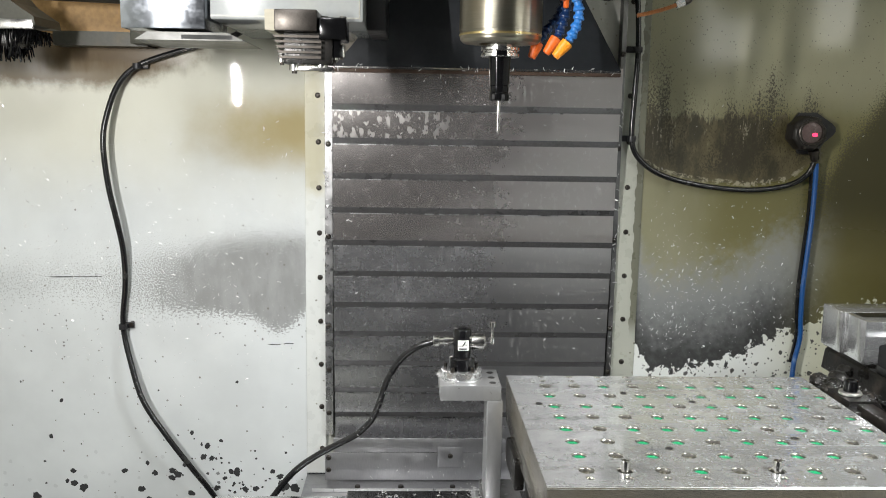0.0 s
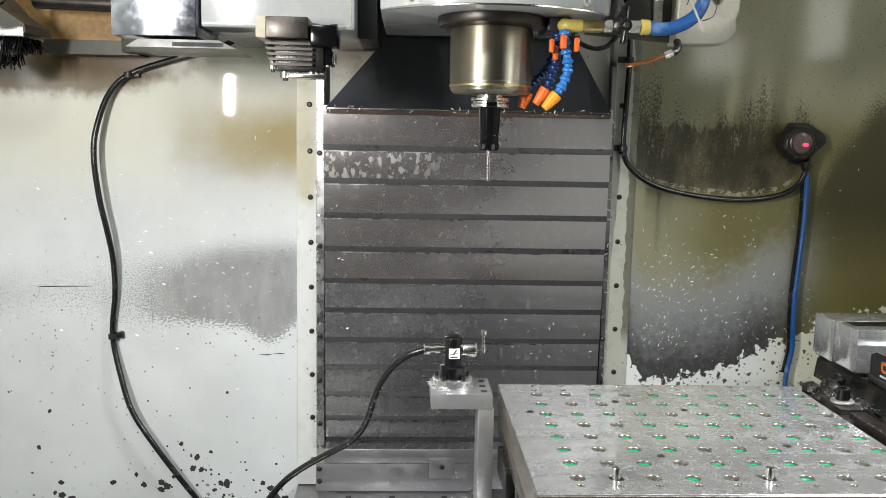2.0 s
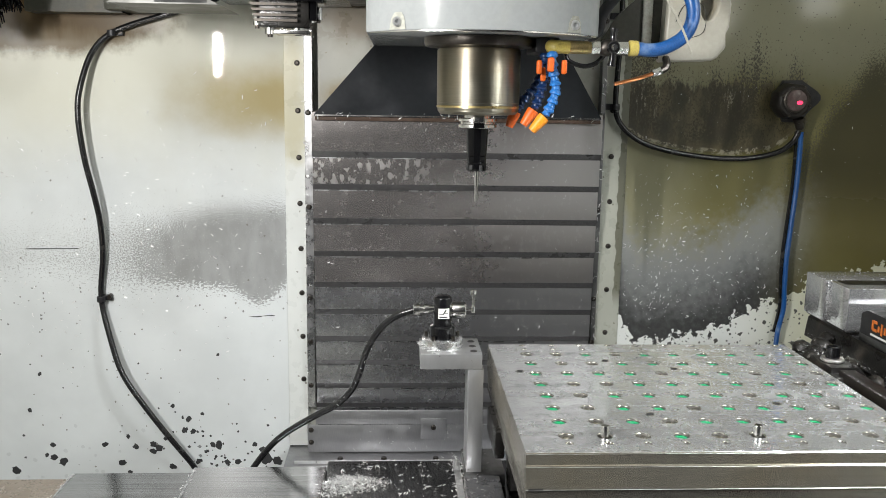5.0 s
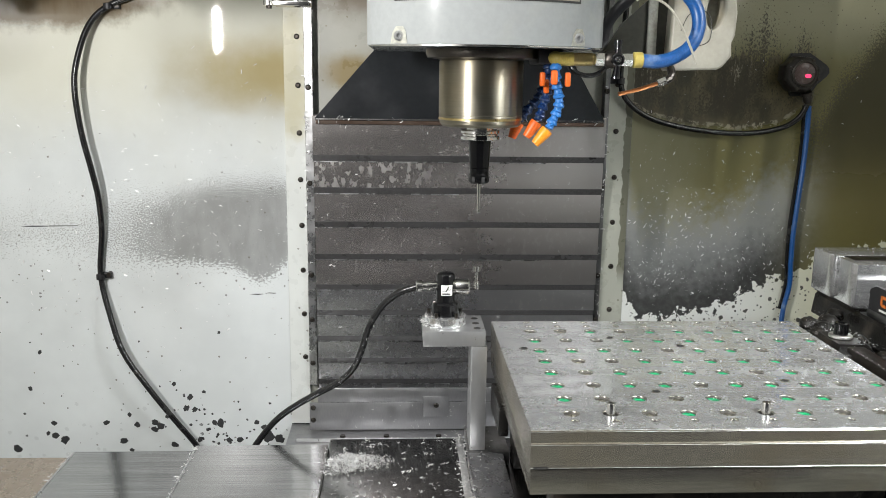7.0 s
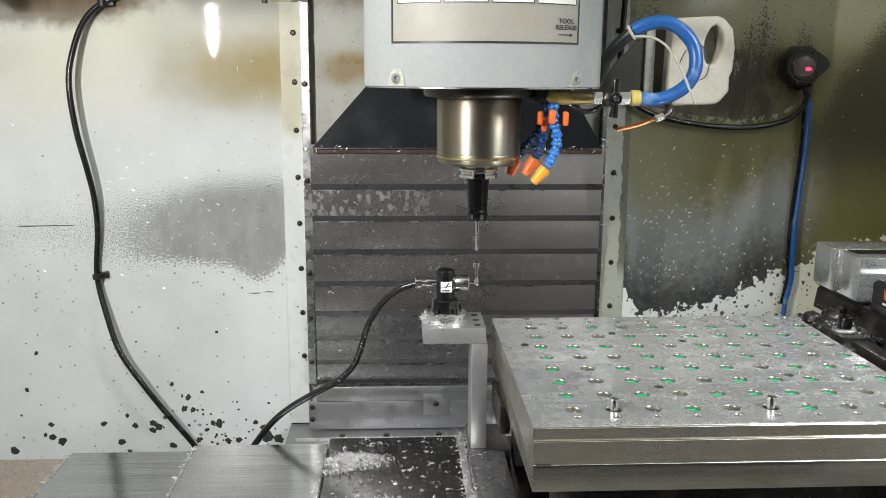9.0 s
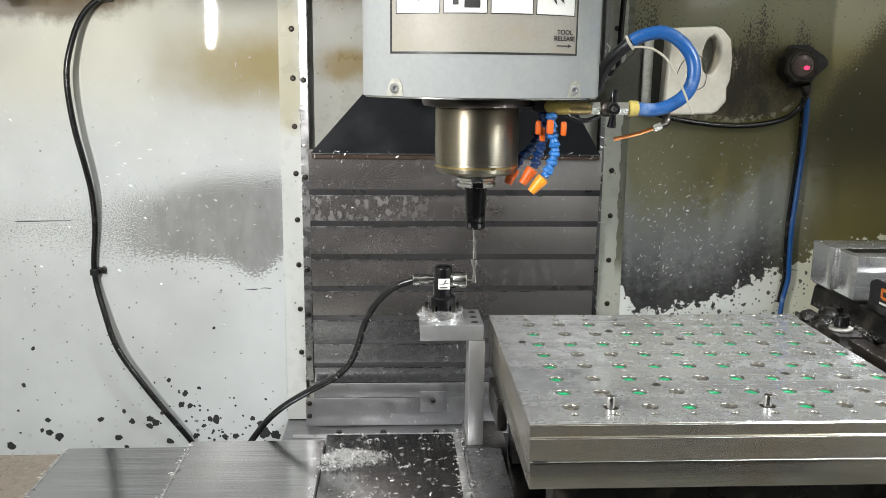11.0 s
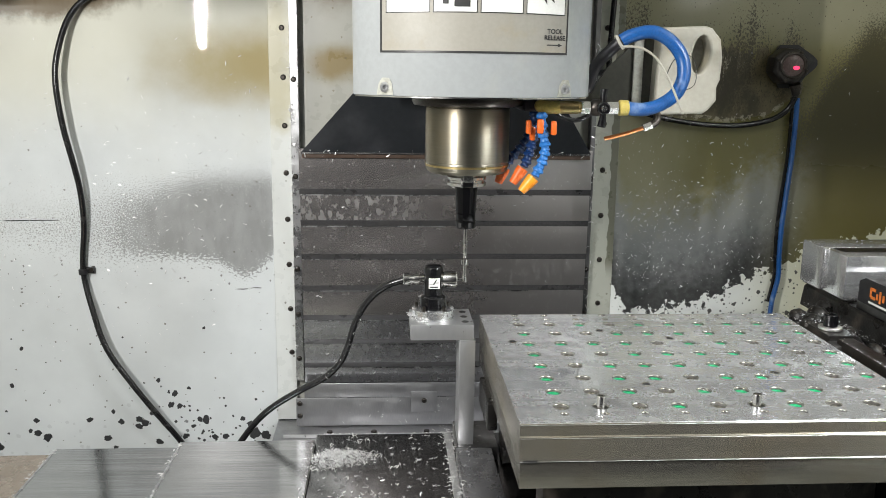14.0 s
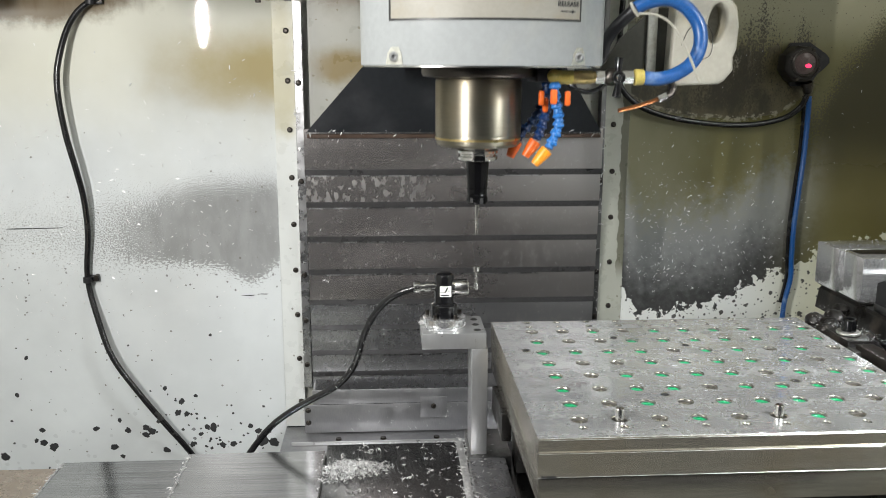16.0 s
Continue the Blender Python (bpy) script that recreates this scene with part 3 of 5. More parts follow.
        for r0, r1 in zip(rows, rows[1:]):
            bm.faces.new((r0[0], r1[0], r1[1], r0[1]))
    return bm


def slivers(name, label, mat, spots, seed):
    return solid(name, sliver_mesh(spots, seed), mat, label, "metal chips", "stuff", None)


def bolt_mesh(r, h):
    """A button-head screw with a hex socket, head towards -y."""
    m = Matrix.Rotation(radians(90), 4, "X")
    bm = lathe([(r, 0), (r, h * 0.25), (r * 0.85, h * 0.75), (r * 0.6, h), (r * 0.45, h), (r * 0.4, h * 0.45)], m, 12)
    return mesh_of("bolt", bm, "steel_dark", 40)


def pieces(name, mesh, places, parent):
    for p in places:
        ob = new(name, mesh)
        ob.parent = parent
        ob.location = Vector(p) - ORIGIN[parent]


BOLT = bolt_mesh(0.0062, 0.004)


# ---- enclosure ----
def enclosure():
    left = solid("wall_north_left", box(-1.32, -0.475, 0.90, 0.93, 0.30, 2.40), "wall_l", "white painted sheet wall, chipped and oil-stained", "wall", "structure", None)
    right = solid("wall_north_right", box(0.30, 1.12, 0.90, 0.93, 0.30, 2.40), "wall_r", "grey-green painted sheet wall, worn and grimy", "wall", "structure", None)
    fl = solid("trim_left", box(-0.475, -0.430, 0.897, 0.93, 0.606, 2.40, 0.001), "flange_l", "pale painted flange strip with screws", "trim", "structure", None)
    fr = solid("trim_right", box(0.243, 0.300, 0.897, 0.93, 0.606, 2.40, 0.001), "flange_r", "grey-green painted flange strip with screws", "trim", "structure", None)
    for x0, x1, z, lean in ((-1.065, -0.94, 1.077, 0.002), (-0.565, -0.535, 0.921, 0.001), (-0.530, -0.505, 0.924, 0.0)):
        part("scratch", slab([(x0, z), (x0 + 0.01, z + 0.0012), (x1, z + lean + 0.0006), (x1, z + lean - 0.0008), (x0 + 0.02, z - 0.001)], 0.8994, 0.9002), "dark", left, smooth=None)
    patches = [(-1.047, 0.783, 5), (-1.028, 0.609, 7), (-1.043, 0.584, 5), (-1.027, 0.578, 9), (-1.006, 0.567, 10), (-1.116, 0.547, 10), (-1.075, 0.695, 5), (-0.907, 0.610, 8), (-0.853, 0.629, 5), (-0.836, 0.604, 7), (-0.795, 0.610, 8), (-0.782, 0.600, 9), (-0.796, 0.592, 8), (-0.765, 0.624, 6), (-0.869, 0.563, 9), (-0.852, 0.540, 6), (-0.751, 0.553, 8), (-0.691, 0.566, 6), (-0.672, 0.591, 6), (-0.711, 0.672, 7), (-0.721, 0.644, 8), (-0.701, 0.641, 7), (-0.678, 0.685, 5), (-0.747, 0.705, 5), (-0.656, 0.607, 6), (-0.642, 0.607, 9), (-0.558, 0.608, 6), (-0.623, 0.564, 7), (-0.598, 0.565, 8), (-0.540, 0.595, 8), (-0.638, 0.830, 4), (-0.532, 0.572, 14), (-0.506, 0.566, 13)]
    rnd = random.Random(63)
    patches += [(rnd.triangular(-0.80, -0.50, -0.58), rnd.triangular(0.54, 0.70, 0.56), rnd.uniform(1.2, 3.8)) for k in range(34)]
    patches += [(rnd.uniform(-1.12, -0.50), rnd.uniform(0.56, 0.90), rnd.uniform(1.0, 2.6)) for k in range(14)]
    for x, z, r in patches:
        tall, lean, ring = rnd.uniform(0.75, 1.25), rnd.uniform(-0.3, 0.3), []
        for k in range(16):
            a, q = 2 * math.pi * k / 16, r * 0.001 * rnd.uniform(0.72, 1.18)
            ring.append((x + q * (math.cos(a) + lean * math.sin(a)), z + q * tall * math.sin(a)))
        part("bare_patch", slab(ring, 0.8996, 0.9003), "chipped", left, smooth=None)
    zs = [0.668 + 0.1037 * k for k in range(12)]
    pieces("bolt", BOLT, [(-0.4385 - 0.0085 * (z - 0.668), 0.897, z) for z in zs], fl)
    pieces("bolt", BOLT, [(0.2735 - 0.0155 * (z - 0.668), 0.897, z + 0.011) for z in zs], fr)
    solid("wall_column", box(-0.430, 0.243, 0.915, 0.93, 0.50, 2.40), "back", "pale grey column panel streaked with brown stains", "wall", "structure", None)
    for side, x, half in (("left", -0.4205, 0.0092), ("right", 0.2375, 0.0055)):
        # left channel paler, right darker: reflected light is put into the steel's colour
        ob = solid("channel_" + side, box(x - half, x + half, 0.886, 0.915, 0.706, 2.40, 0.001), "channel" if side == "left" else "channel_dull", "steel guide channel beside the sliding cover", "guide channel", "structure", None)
        pieces("bolt", BOLT, [(x - 0.001, 0.886, z) for z in (0.76, 0.865, 0.97, 1.18, 1.39, 1.60)], ob)
    solid("wall_west", box(-1.36, -1.32, -1.30, 0.93, 0.0, 2.40), "side", "painted side wall of the machine enclosure", "wall", "structure", None)
    panes = ((-1.24, -0.62), (-0.08, 0.22))
    bm = box(1.12, 1.16, -1.30, 0.93, 0.0, 1.70)
    box(1.12, 1.16, -1.30, 0.93, 2.30, 2.40, bm=bm)
    for y0, y1 in ((-1.30, panes[0][0]), (panes[0][1], panes[1][0]), (panes[1][1], 0.93)):
        box(1.12, 1.16, y0, y1, 1.70, 2.30, bm=bm)
    solid("wall_east", bm, "side", "painted side wall of the machine enclosure with windows", "wall", "structure", None)
    for k, (y0, y1) in enumerate(panes):
        win = thing("window_%d" % (k + 1), "bright workshop window in the enclosure side", "window", (1.14, (y0 + y1) / 2, 1.70), kind="structure")
        part("pane", box(1.138, 1.144, y0 + 0.002, y1 - 0.002, 1.702, 2.298), "daylight", win, "pane full of workshop light", smooth=None)
        for a, b, c, d in ((y0 - 0.02, y1 + 0.02, 1.680, 1.700), (y0 - 0.02, y1 + 0.02, 2.300, 2.320), (y0 - 0.02, y0, 1.7005, 2.2995), (y1, y1 + 0.02, 1.7005, 2.2995)):
            part("window_frame", box(1.112, 1.1195, a, b, c, d, 0.002), "black", win)
    solid("ceiling", box(-1.36, 1.16, -0.75, 0.93, 2.40, 2.44), "side", "painted roof sheet of the machine enclosure", "ceiling", "structure", None)
    # floor is out of view, pale so it throws light at the plate's front
    solid("floor", box(-1.36, 1.16, -1.30, 0.93, 0.26, 0.30), "side", "unseen chip tray floor, pale to bounce light", "floor", "structure", None)
    # ledge at the foot of the rear wall
    led = solid("ledge", box(-0.475, 0.30, 0.70, 0.895, 0.585, 0.605, 0.002), "base_sheet", "steel ledge at the foot of the rear wall", "ledge", "structure")
    for x in (-0.35, -0.25, -0.13):
        b = rod((x, 0.82, 0.605), (x, 0.82, 0.609), 0.007, 0.006, 10)
        part("bolt", b, "steel_dark", led)
    part("lip", box(-0.452, 0.295, 0.792, 0.797, 0.605, 0.6125, 0.001), "alu", led)
    solid("gutter", box(-1.32, 1.12, 0.50, 0.70, 0.40, 0.43), "grey_cast", "dark coolant gutter behind the table", "gutter", "structure", None)


def lamp_bodies():
    # housings are out of view; the right one belongs to the added fill
    for (eye, target), sx, sy in ((STRIP, 0.04, 0.18), (TOP_LAMP, 0.22, 0.08), (RIGHT_FILL, 0.09, 0.12)):
        m = look(eye, target)
        bm = box(-sx, sx, -sy, sy, 0.012, 0.07, 0.01)
        bm.transform(m)
        light = solid("lamp_housing", bm, "side", "grey housing behind a lamp, out of view", "work light")
        if eye[2] > 2:
            part("hanger", rod(Vector(eye) + Vector((0, 0, 0.03)), (eye[0], eye[1], 2.41), 0.012), "side", light)
        else:
            part("wall_mount", rod(Vector(eye) + Vector((0, -0.02, 0.1)), (-1.325 if eye[0] < 0 else 1.125, eye[1] - 0.02, eye[2] + 0.1), 0.012), "side", light)


# ---- way cover behind the spindle ----
EDGE_Z = [1.467, 1.393, 1.315, 1.238, 1.163, 1.091, 1.017, 0.947, 0.875, 0.808, 0.746]
TRAVEL = [1.0, 0.988, 0.982, 0.972, 0.957, 0.914, 0.865, 0.80, 0.72, 0.62, 0.5]
TOP = 0.321
COVER_PARTS = []


def way_cover():
    cover = thing("way_cover", "telescopic steel way cover of overlapping horizontal sheets", "way cover", (-0.092, 0.90, 0.605))
    for k, z in enumerate(EDGE_Z):
        y = 0.848 + 0.005 * k
        h = 0.098 if k else 0.099
        x0, x1 = (-0.409, 0.228) if k else (-0.410, 0.229)
        # sheet with a folded lip: face, slanted step, back-turned lower edge
        prof = [(y + 0.0012, z + h), (y, z + h - 0.002), (y, z + 0.0125), (y + 0.0004, z + 0.0112), (y + 0.0042, z + 0.0008), (y + 0.0048, z), (y + 0.0054, z + 0.0012), (y + 0.0014, z + 0.0125)]
        bm = bmesh.new()
        ends = [[bm.verts.new((x, py, pz)) for py, pz in prof] for x in (x0, x1)]
        n = len(prof)
        for j in range(n):
            bm.faces.new((ends[0][j], ends[0][(j + 1) % n], ends[1][(j + 1) % n], ends[1][j]))
        bm.faces.new(ends[0])
        bm.faces.new(ends[1][::-1])
        bmesh.ops.translate(bm, verts=bm.verts[:], vec=(0, 0, -TOP * TRAVEL[k]))
        sheet = part("cover_sheet", bm, "lamella_spotted" if k == 1 else "lamella_warm" if k < 5 else "lamella", cover, smooth=20)
        dz = z - TOP * TRAVEL[k]
        # dark strip over the slanted lip; its shade is put into the colour
        lip = bmesh.new()
        prof = [(y - 0.0003, dz + 0.0128), (y + 0.0040, dz + 0.0005), (y + 0.0046, dz - 0.0006), (y + 0.0056, dz + 0.0010), (y + 0.0016, dz + 0.0128)]
        ends = [[lip.verts.new((x, py, pz)) for py, pz in prof] for x in (x0 - 0.0005, x1 + 0.0005)]
        for j in range(5):
            lip.faces.new((ends[0][j], ends[0][(j + 1) % 5], ends[1][(j + 1) % 5], ends[1][j]))
        lip.faces.new(ends[0])
        lip.faces.new(ends[1][::-1])
        part("lip_shade", lip, "wiper", sheet, "dark strip shading the slanted lip", smooth=20)
        # light caught on the lip's lower edge, drawn as a bright steel strip
        half = -0.09 if k % 3 else 0.10
        part("lip_glint", box(x0, half, y + 0.0032, y + 0.0050, dz - 0.0026, dz - 0.0008), "channel", sheet, "bright strip for light caught by the lip", smooth=None)
        COVER_PARTS.append((sheet, TRAVEL[k]))
        rnd = random.Random(40 + k)
        n = (26, 16, 14, 10, 10, 26, 60, 50, 26, 6, 0)[k]
        spots = [((rnd.uniform(-0.40, 0.22) if rnd.random() < 0.6 else rnd.uniform(0.05, 0.22), y - 0.0003, z - TOP * TRAVEL[k] + rnd.uniform(0.014, 0.075)), (1, 0, 0), (0, 0, 1), rnd.uniform(0.002, 0.008)) for q in range(n)]
        if spots:
            tagged(part("chips", sliver_mesh(spots, k), "swarf", sheet, "stuck metal slivers", None), kind="stuff")
    # hood: a dark tapering sheet over the top edge
    z0 = 1.239
    bm = bmesh.new()
    rows = []
    for x0, x1, y, z in ((-0.403, 0.222, 0.838, z0 - 0.004), (-0.403, 0.222, 0.836, z0), (-0.272, 0.128, 0.80, z0 + 0.146), (-0.272, 0.128, 0.80, z0 + 0.60)):
        rows.append([bm.verts.new((x0, y, z)), bm.verts.new((x1, y, z)), bm.verts.new((x1, 0.892, z)), bm.verts.new((x0, 0.892, z))])
    for a, b in zip(rows, rows[1:]):
        for k in range(4):
            bm.faces.new((a[k], a[(k + 1) % 4], b[(k + 1) % 4], b[k]))
    bm.faces.new(rows[0][::-1])
    bm.faces.new(rows[-1])
    hood = part("hood", bm, "hood", cover, "dark grey painted hood", smooth=None)
    part("edge_strip", box(-0.402, 0.222, 0.838, 0.850, z0 - 0.013, z0 - 0.005, 0.001), "rust", hood, "rusty lower edge")
    rib = bmesh.new()
    rod((-0.268, 0.797, z0 + 0.185), (0.124, 0.797, z0 + 0.185), 0.0025, None, 8, rib)
    part("seam", rib, "steel_dark", hood)
    part("bright_edge", box(-0.401, 0.220, 0.8352, 0.8376, z0 - 0.0035, z0 - 0.0005), "chrome", hood, "worn bright strip for light caught by the lip")
    rnd = random.Random(77)
    spots = [((rnd.uniform(-0.40, 0.21), 0.8345, z0 - 0.002 + rnd.uniform(-0.006, 0.006)), (1, 0, 0), (0, 0, 1), rnd.uniform(0.003, 0.010)) for q in range(40)]
    tagged(part("chips", sliver_mesh(spots, 78), "swarf", hood, "metal slivers on the edge", None), kind="stuff")
    COVER_PARTS.append((hood, 1.0))
    # fixed sheets at the foot
    part("rear_sheet", box(-0.409, 0.228, 0.905, 0.908, 0.60, 0.80), "lamella", cover, smooth=None)
    base = part("base_sheet", box(-0.428, 0.243, 0.8545, 0.858, 0.607, 0.6742, 0.0008), "base_sheet", cover, "fixed lower sheet")
    part("upper_fold", box(-0.409, 0.228, 0.8555, 0.860, 0.675, 0.709, 0.001), "base_sheet", base)
    part("patch", box(-0.165, -0.105, 0.8515, 0.8540, 0.640, 0.690, 0.0005), "base_sheet", base)
    pieces("bolt", BOLT, [(-0.4195, 0.8545, 0.632), (-0.135, 0.8515, 0.668), (-0.4195, 0.8545, 0.662)], base)
    return cover


# ---- spindle head ----
def loc_line(parent, path, tip, mat, tip_mat):
    pts = smooth_path(path, 8)
    length = sum((b - a).length for a, b in zip(pts, pts[1:]))
    n = max(3, round(length / 0.0135))
    place, acc, target = [pts[0]], 0.0, length / n
    for a, b in zip(pts, pts[1:]):
        acc += (b - a).length
        if acc >= target * len(place) - 1e-6 and len(place) <= n:
            place.append(b)
    for a, b in zip(place, place[1:]):
        m, d = frame_to(a, b)
        bm = lathe([(0.0050, -0.001), (0.0078, 0.001), (0.0092, d * 0.30), (0.0088, d * 0.45), (0.0062, d * 0.55), (0.0060, d * 0.75), (0.0075, d * 0.95), (0.0055, d + 0.001)], m, 16)
        part("hose_segment", bm, mat, parent)
    m, d = frame_to(*tip)
    part("nozzle", lathe([(0.0095, 0), (0.0098, 0.002), (0.0092, d * 0.35), (0.0065, d), (0.0045, d), (0.004, d * 0.6)], m, 18), tip_mat, parent, "orange plastic nozzle")


def spindle_head():
    cx, cy = -0.0915, 0.37
    head = thing("spindle_head", "pale grey painted machine head with steel spindle nose", "spindle head", (cx, cy, 1.375))
    # housing with a bowed front
    R0, half = 0.215, 0.1795

    def bow(x):
        return 0.215 + R0 - math.sqrt(max(R0 * R0 - (x - cx) ** 2, 0.0))

    front = [(cx + half * k / 20, bow(cx + half * k / 20)) for k in range(-20, 21)]
    outline = front + [(cx + half, 0.66), (cx - half, 0.66)]
    bm = bmesh.new()
    rings = [[bm.verts.new((cx + (x - cx) * q, 0.4 + (y - 0.4) * q, z)) for x, y in outline] for z, q in ((1.3755, 0.985), (1.3768, 0.997), (1.380, 1.0), (1.98, 1.0))]
    n = len(outline)
    for a, b in zip(rings, rings[1:]):
        for k in range(n):
            bm.faces.new((a[k], a[(k + 1) % n], b[(k + 1) % n], b[k]))
    bm.faces.new(rings[0][::-1])
    bm.faces.new(rings[-1])
    body = part("housing", bm, "head", head)

    def curved(x0, x1, z0, z1, out, thick):
        """A thin sheet that follows the bowed front."""
        bm = bmesh.new()
        cols = []
        m = max(1, round((x1 - x0) / 0.008))
        for k in range(m + 1):
            x = x0 + (x1 - x0) * k / m
            y = bow(x) - out
            cols.append([bm.verts.new((x, y, z0)), bm.verts.new((x, y, z1)), bm.verts.new((x, y + thick, z1)), bm.verts.new((x, y + thick, z0))])
        for a, b in zip(cols, cols[1:]):
            for k in range(4):
                bm.faces.new((a[k], a[(k + 1) % 4], b[(k + 1) % 4], b[k]))
        bm.faces.new(cols[0])
        bm.faces.new(cols[-1][::-1])
        return bm

    def pressed(bm, out):
        """Lay a flat drawing onto the bowed front."""
        for v in bm.verts:
            v.co.y = bow(v.co.x) - out + (v.co.y - 0.24)
        return bm
    part("rear_housing", box(-0.245, 0.055, 0.66, 0.80, 1.40, 1.95, 0.004), "hood", head, "dark rear casting")
    # screws in open slots
    for x in (-0.223, 0.0405):
        part("screw_slot", pressed(slab([(x - 0.012, 1.3775), (x + 0.012, 1.3775), (x + 0.010, 1.394), (x + 0.006, 1.402), (x - 0.004, 1.402), (x - 0.009, 1.394)], 0.24, 0.2425), 0.0012), "bracket", body)
        y = bow(x) - 0.001
        m = Matrix.Translation((x, y, 1.3885)) @ Matrix.Rotation(radians(90), 4, "X")
        part("screw", lathe([(0.0075, 0), (0.0075, 0.003), (0.005, 0.006), (0.003, 0.006), (0.0026, 0.003)], m, 16), "alu", body)
    part("side_bolt", rod((0.087, 0.40, 1.432), (0.099, 0.40, 1.432), 0.011, 0.009, 12, None, 0.002), "black", head)
    part("lower_rim", curved(cx - half + 0.004, cx + half - 0.004, 1.3742, 1.3762, -0.001, 0.004), "chrome", body, "bright worn lower rim")
    # decal with four pictograms
    decal = part("decal", curved(-0.228, 0.0405, 1.4395, 1.640, 0.0006, 0.001), "decal", body, "cream warning decal with pictograms")
    for x0, x1, z0, z1 in ((-0.2295, 0.0420, 1.4374, 1.4404), (-0.2298, -0.2272, 1.4377, 1.640), (0.0395, 0.0420, 1.4377, 1.640)):
        part("border", curved(x0, x1, z0, z1, 0.0011, 0.0006), "ink", decal)
    for k in range(4):
        x0 = -0.2205 + 0.0655 * k
        part("panel", curved(x0, x0 + 0.059, 1.4935, 1.575, 0.0010, 0.0006), "white", decal, "white pictogram panel")
        for x1, x2, z1, z2 in ((x0 - 0.001, x0, 1.4925, 1.576), (x0 + 0.059, x0 + 0.060, 1.4925, 1.576), (x0 - 0.001, x0 + 0.060, 1.4922, 1.4935)):
            part("panel_line", curved(x1, x2, z1, z2, 0.0014, 0.0006), "ink", decal)
        shapes = [[(0.030, 0.012), (0.038, 0.016), (0.034, 0.03), (0.045, 0.05), (0.030, 0.045), (0.022, 0.02)], [(0.012, 0.008), (0.02, 0.008), (0.02, 0.03), (0.05, 0.03), (0.05, 0.05), (0.01, 0.05)], [(0.015, 0.02), (0.045, 0.02), (0.04, 0.028), (0.05, 0.05), (0.012, 0.05), (0.02, 0.03)], [(0.02, 0.02), (0.03, 0.01), (0.028, 0.02), (0.042, 0.012), (0.036, 0.03), (0.045, 0.05), (0.018, 0.05)]][k]
        part("pictogram", pressed(slab([(x0 + a, 1.4935 + b * 1.3) for a, b in shapes], 0.24, 0.2405), 0.0020), "ink", decal, smooth=None)
        if k == 1:
            part("pictogram", curved(x0 + 0.028, x0 + 0.05, 1.500, 1.512, 0.0016, 0.0004), "ink", decal)
    for text, x, z in (("TOOL", 0.0205, 1.4668), ("RELEASE", 0.0205, 1.4580)):
        cu = bpy.data.curves.new("lettering", "FONT")
        cu.body, cu.size, cu.align_x, cu.extrude = text, 0.0092, "CENTER", 0.0002
        cu.offset = 0.00018
        tmp = new("lettering", cu)
        dg = bpy.context.evaluated_depsgraph_get()
        bm = bmesh.new()
        me = bpy.data.meshes.new_from_object(tmp.evaluated_get(dg))
        bm.from_mesh(me)
        bpy.data.objects.remove(tmp)
        bm.transform(Matrix.Translation((x, 0.24, z)) @ Matrix.Rotation(radians(90), 4, "X"))
        part("lettering", pressed(bm, 0.0012), "ink", decal, "black lettering", smooth=None)
    part("arrow", pressed(slab([(0.008, 1.4500), (0.026, 1.4500), (0.026, 1.4482), (0.033, 1.4508), (0.026, 1.4534), (0.026, 1.4516), (0.008, 1.4516)], 0.24, 0.2404), 0.0014), "ink", decal, smooth=None)
    # spindle nose
    m = Matrix.Translation((cx, cy, 0))
    part("flange", lathe([(0.080, 1.3762), (0.088, 1.374), (0.089, 1.366), (0.086, 1.360), (0.070, 1.358), (0.060, 1.356)], m, 64), "steel_dark", head)
    nose = part("spindle_nose", lathe([(0.060, 1.3575), (0.0655, 1.3568), (0.0672, 1.354), (0.0672, 1.272), (0.0665, 1.2712), (0.0668, 1.270), (0.0668, 1.263), (0.0660, 1.262), (0.0655, 1.258), (0.061, 1.2535), (0.050, 1.2525), (0.0345, 1.2525), (0.033, 1.256)], m, 72), "spindle", head, "turned steel spindle nose")
    part("wear_ring", lathe([(0.0670, 1.2675), (0.0677, 1.2668), (0.0677, 1.2645), (0.0670, 1.2638)], m, 64), "brass", nose)
    for a in (0, 180):
        mm = m @ Matrix.Rotation(radians(a + 82), 4, "Z")
        b = box(-0.008, 0.008, -0.034, -0.022, 1.240, 1.2535, 0.001)
        b.transform(mm @ Matrix.Rotation(radians(-82), 4, "Z"))
        part("drive_key", b, "chrome", nose)
    # tool holder
    holder = part("tool_holder", lathe([(0.022, 1.252), (0.022, 1.2475), (0.0312, 1.2470), (0.0318, 1.2462), (0.0318, 1.2425), (0.0285, 1.2405), (0.0285, 1.2385), (0.0318, 1.2365), (0.0318, 1.2325), (0.0310, 1.2315), (0.020, 1.2312)], m, 56), "chrome", head, "steel tool holder flange")
    part("key_slot", box(cx - 0.0085, cx + 0.0085, cy - 0.0325, cy - 0.020, 1.2318, 1.2472, 0.001), "black_ox", holder)
    part("chuck_body", lathe([(0.0185, 1.2313), (0.0182, 1.226), (0.0168, 1.200), (0.0160, 1.1865), (0.0150, 1.1860)], m, 40), "black_ox", holder, "black collet chuck")
    nut = part("collet_nut", lathe([(0.0150, 1.1858), (0.0158, 1.1850), (0.0158, 1.1755), (0.0153, 1.1745), (0.0162, 1.1735), (0.0162, 1.1630), (0.0150, 1.1612), (0.0060, 1.1610)], m, 40), "black_ox", holder, "black collet nut")
    for k in range(6):
        a = radians(60 * k + 20)
        b = box(-0.0028, 0.0028, -0.0169, -0.0150, 1.1632, 1.1715, 0.0006)
        b.transform(m @ Matrix.Rotation(a, 4, "Z"))
        part("wrench_slot", b, "dark", nut)
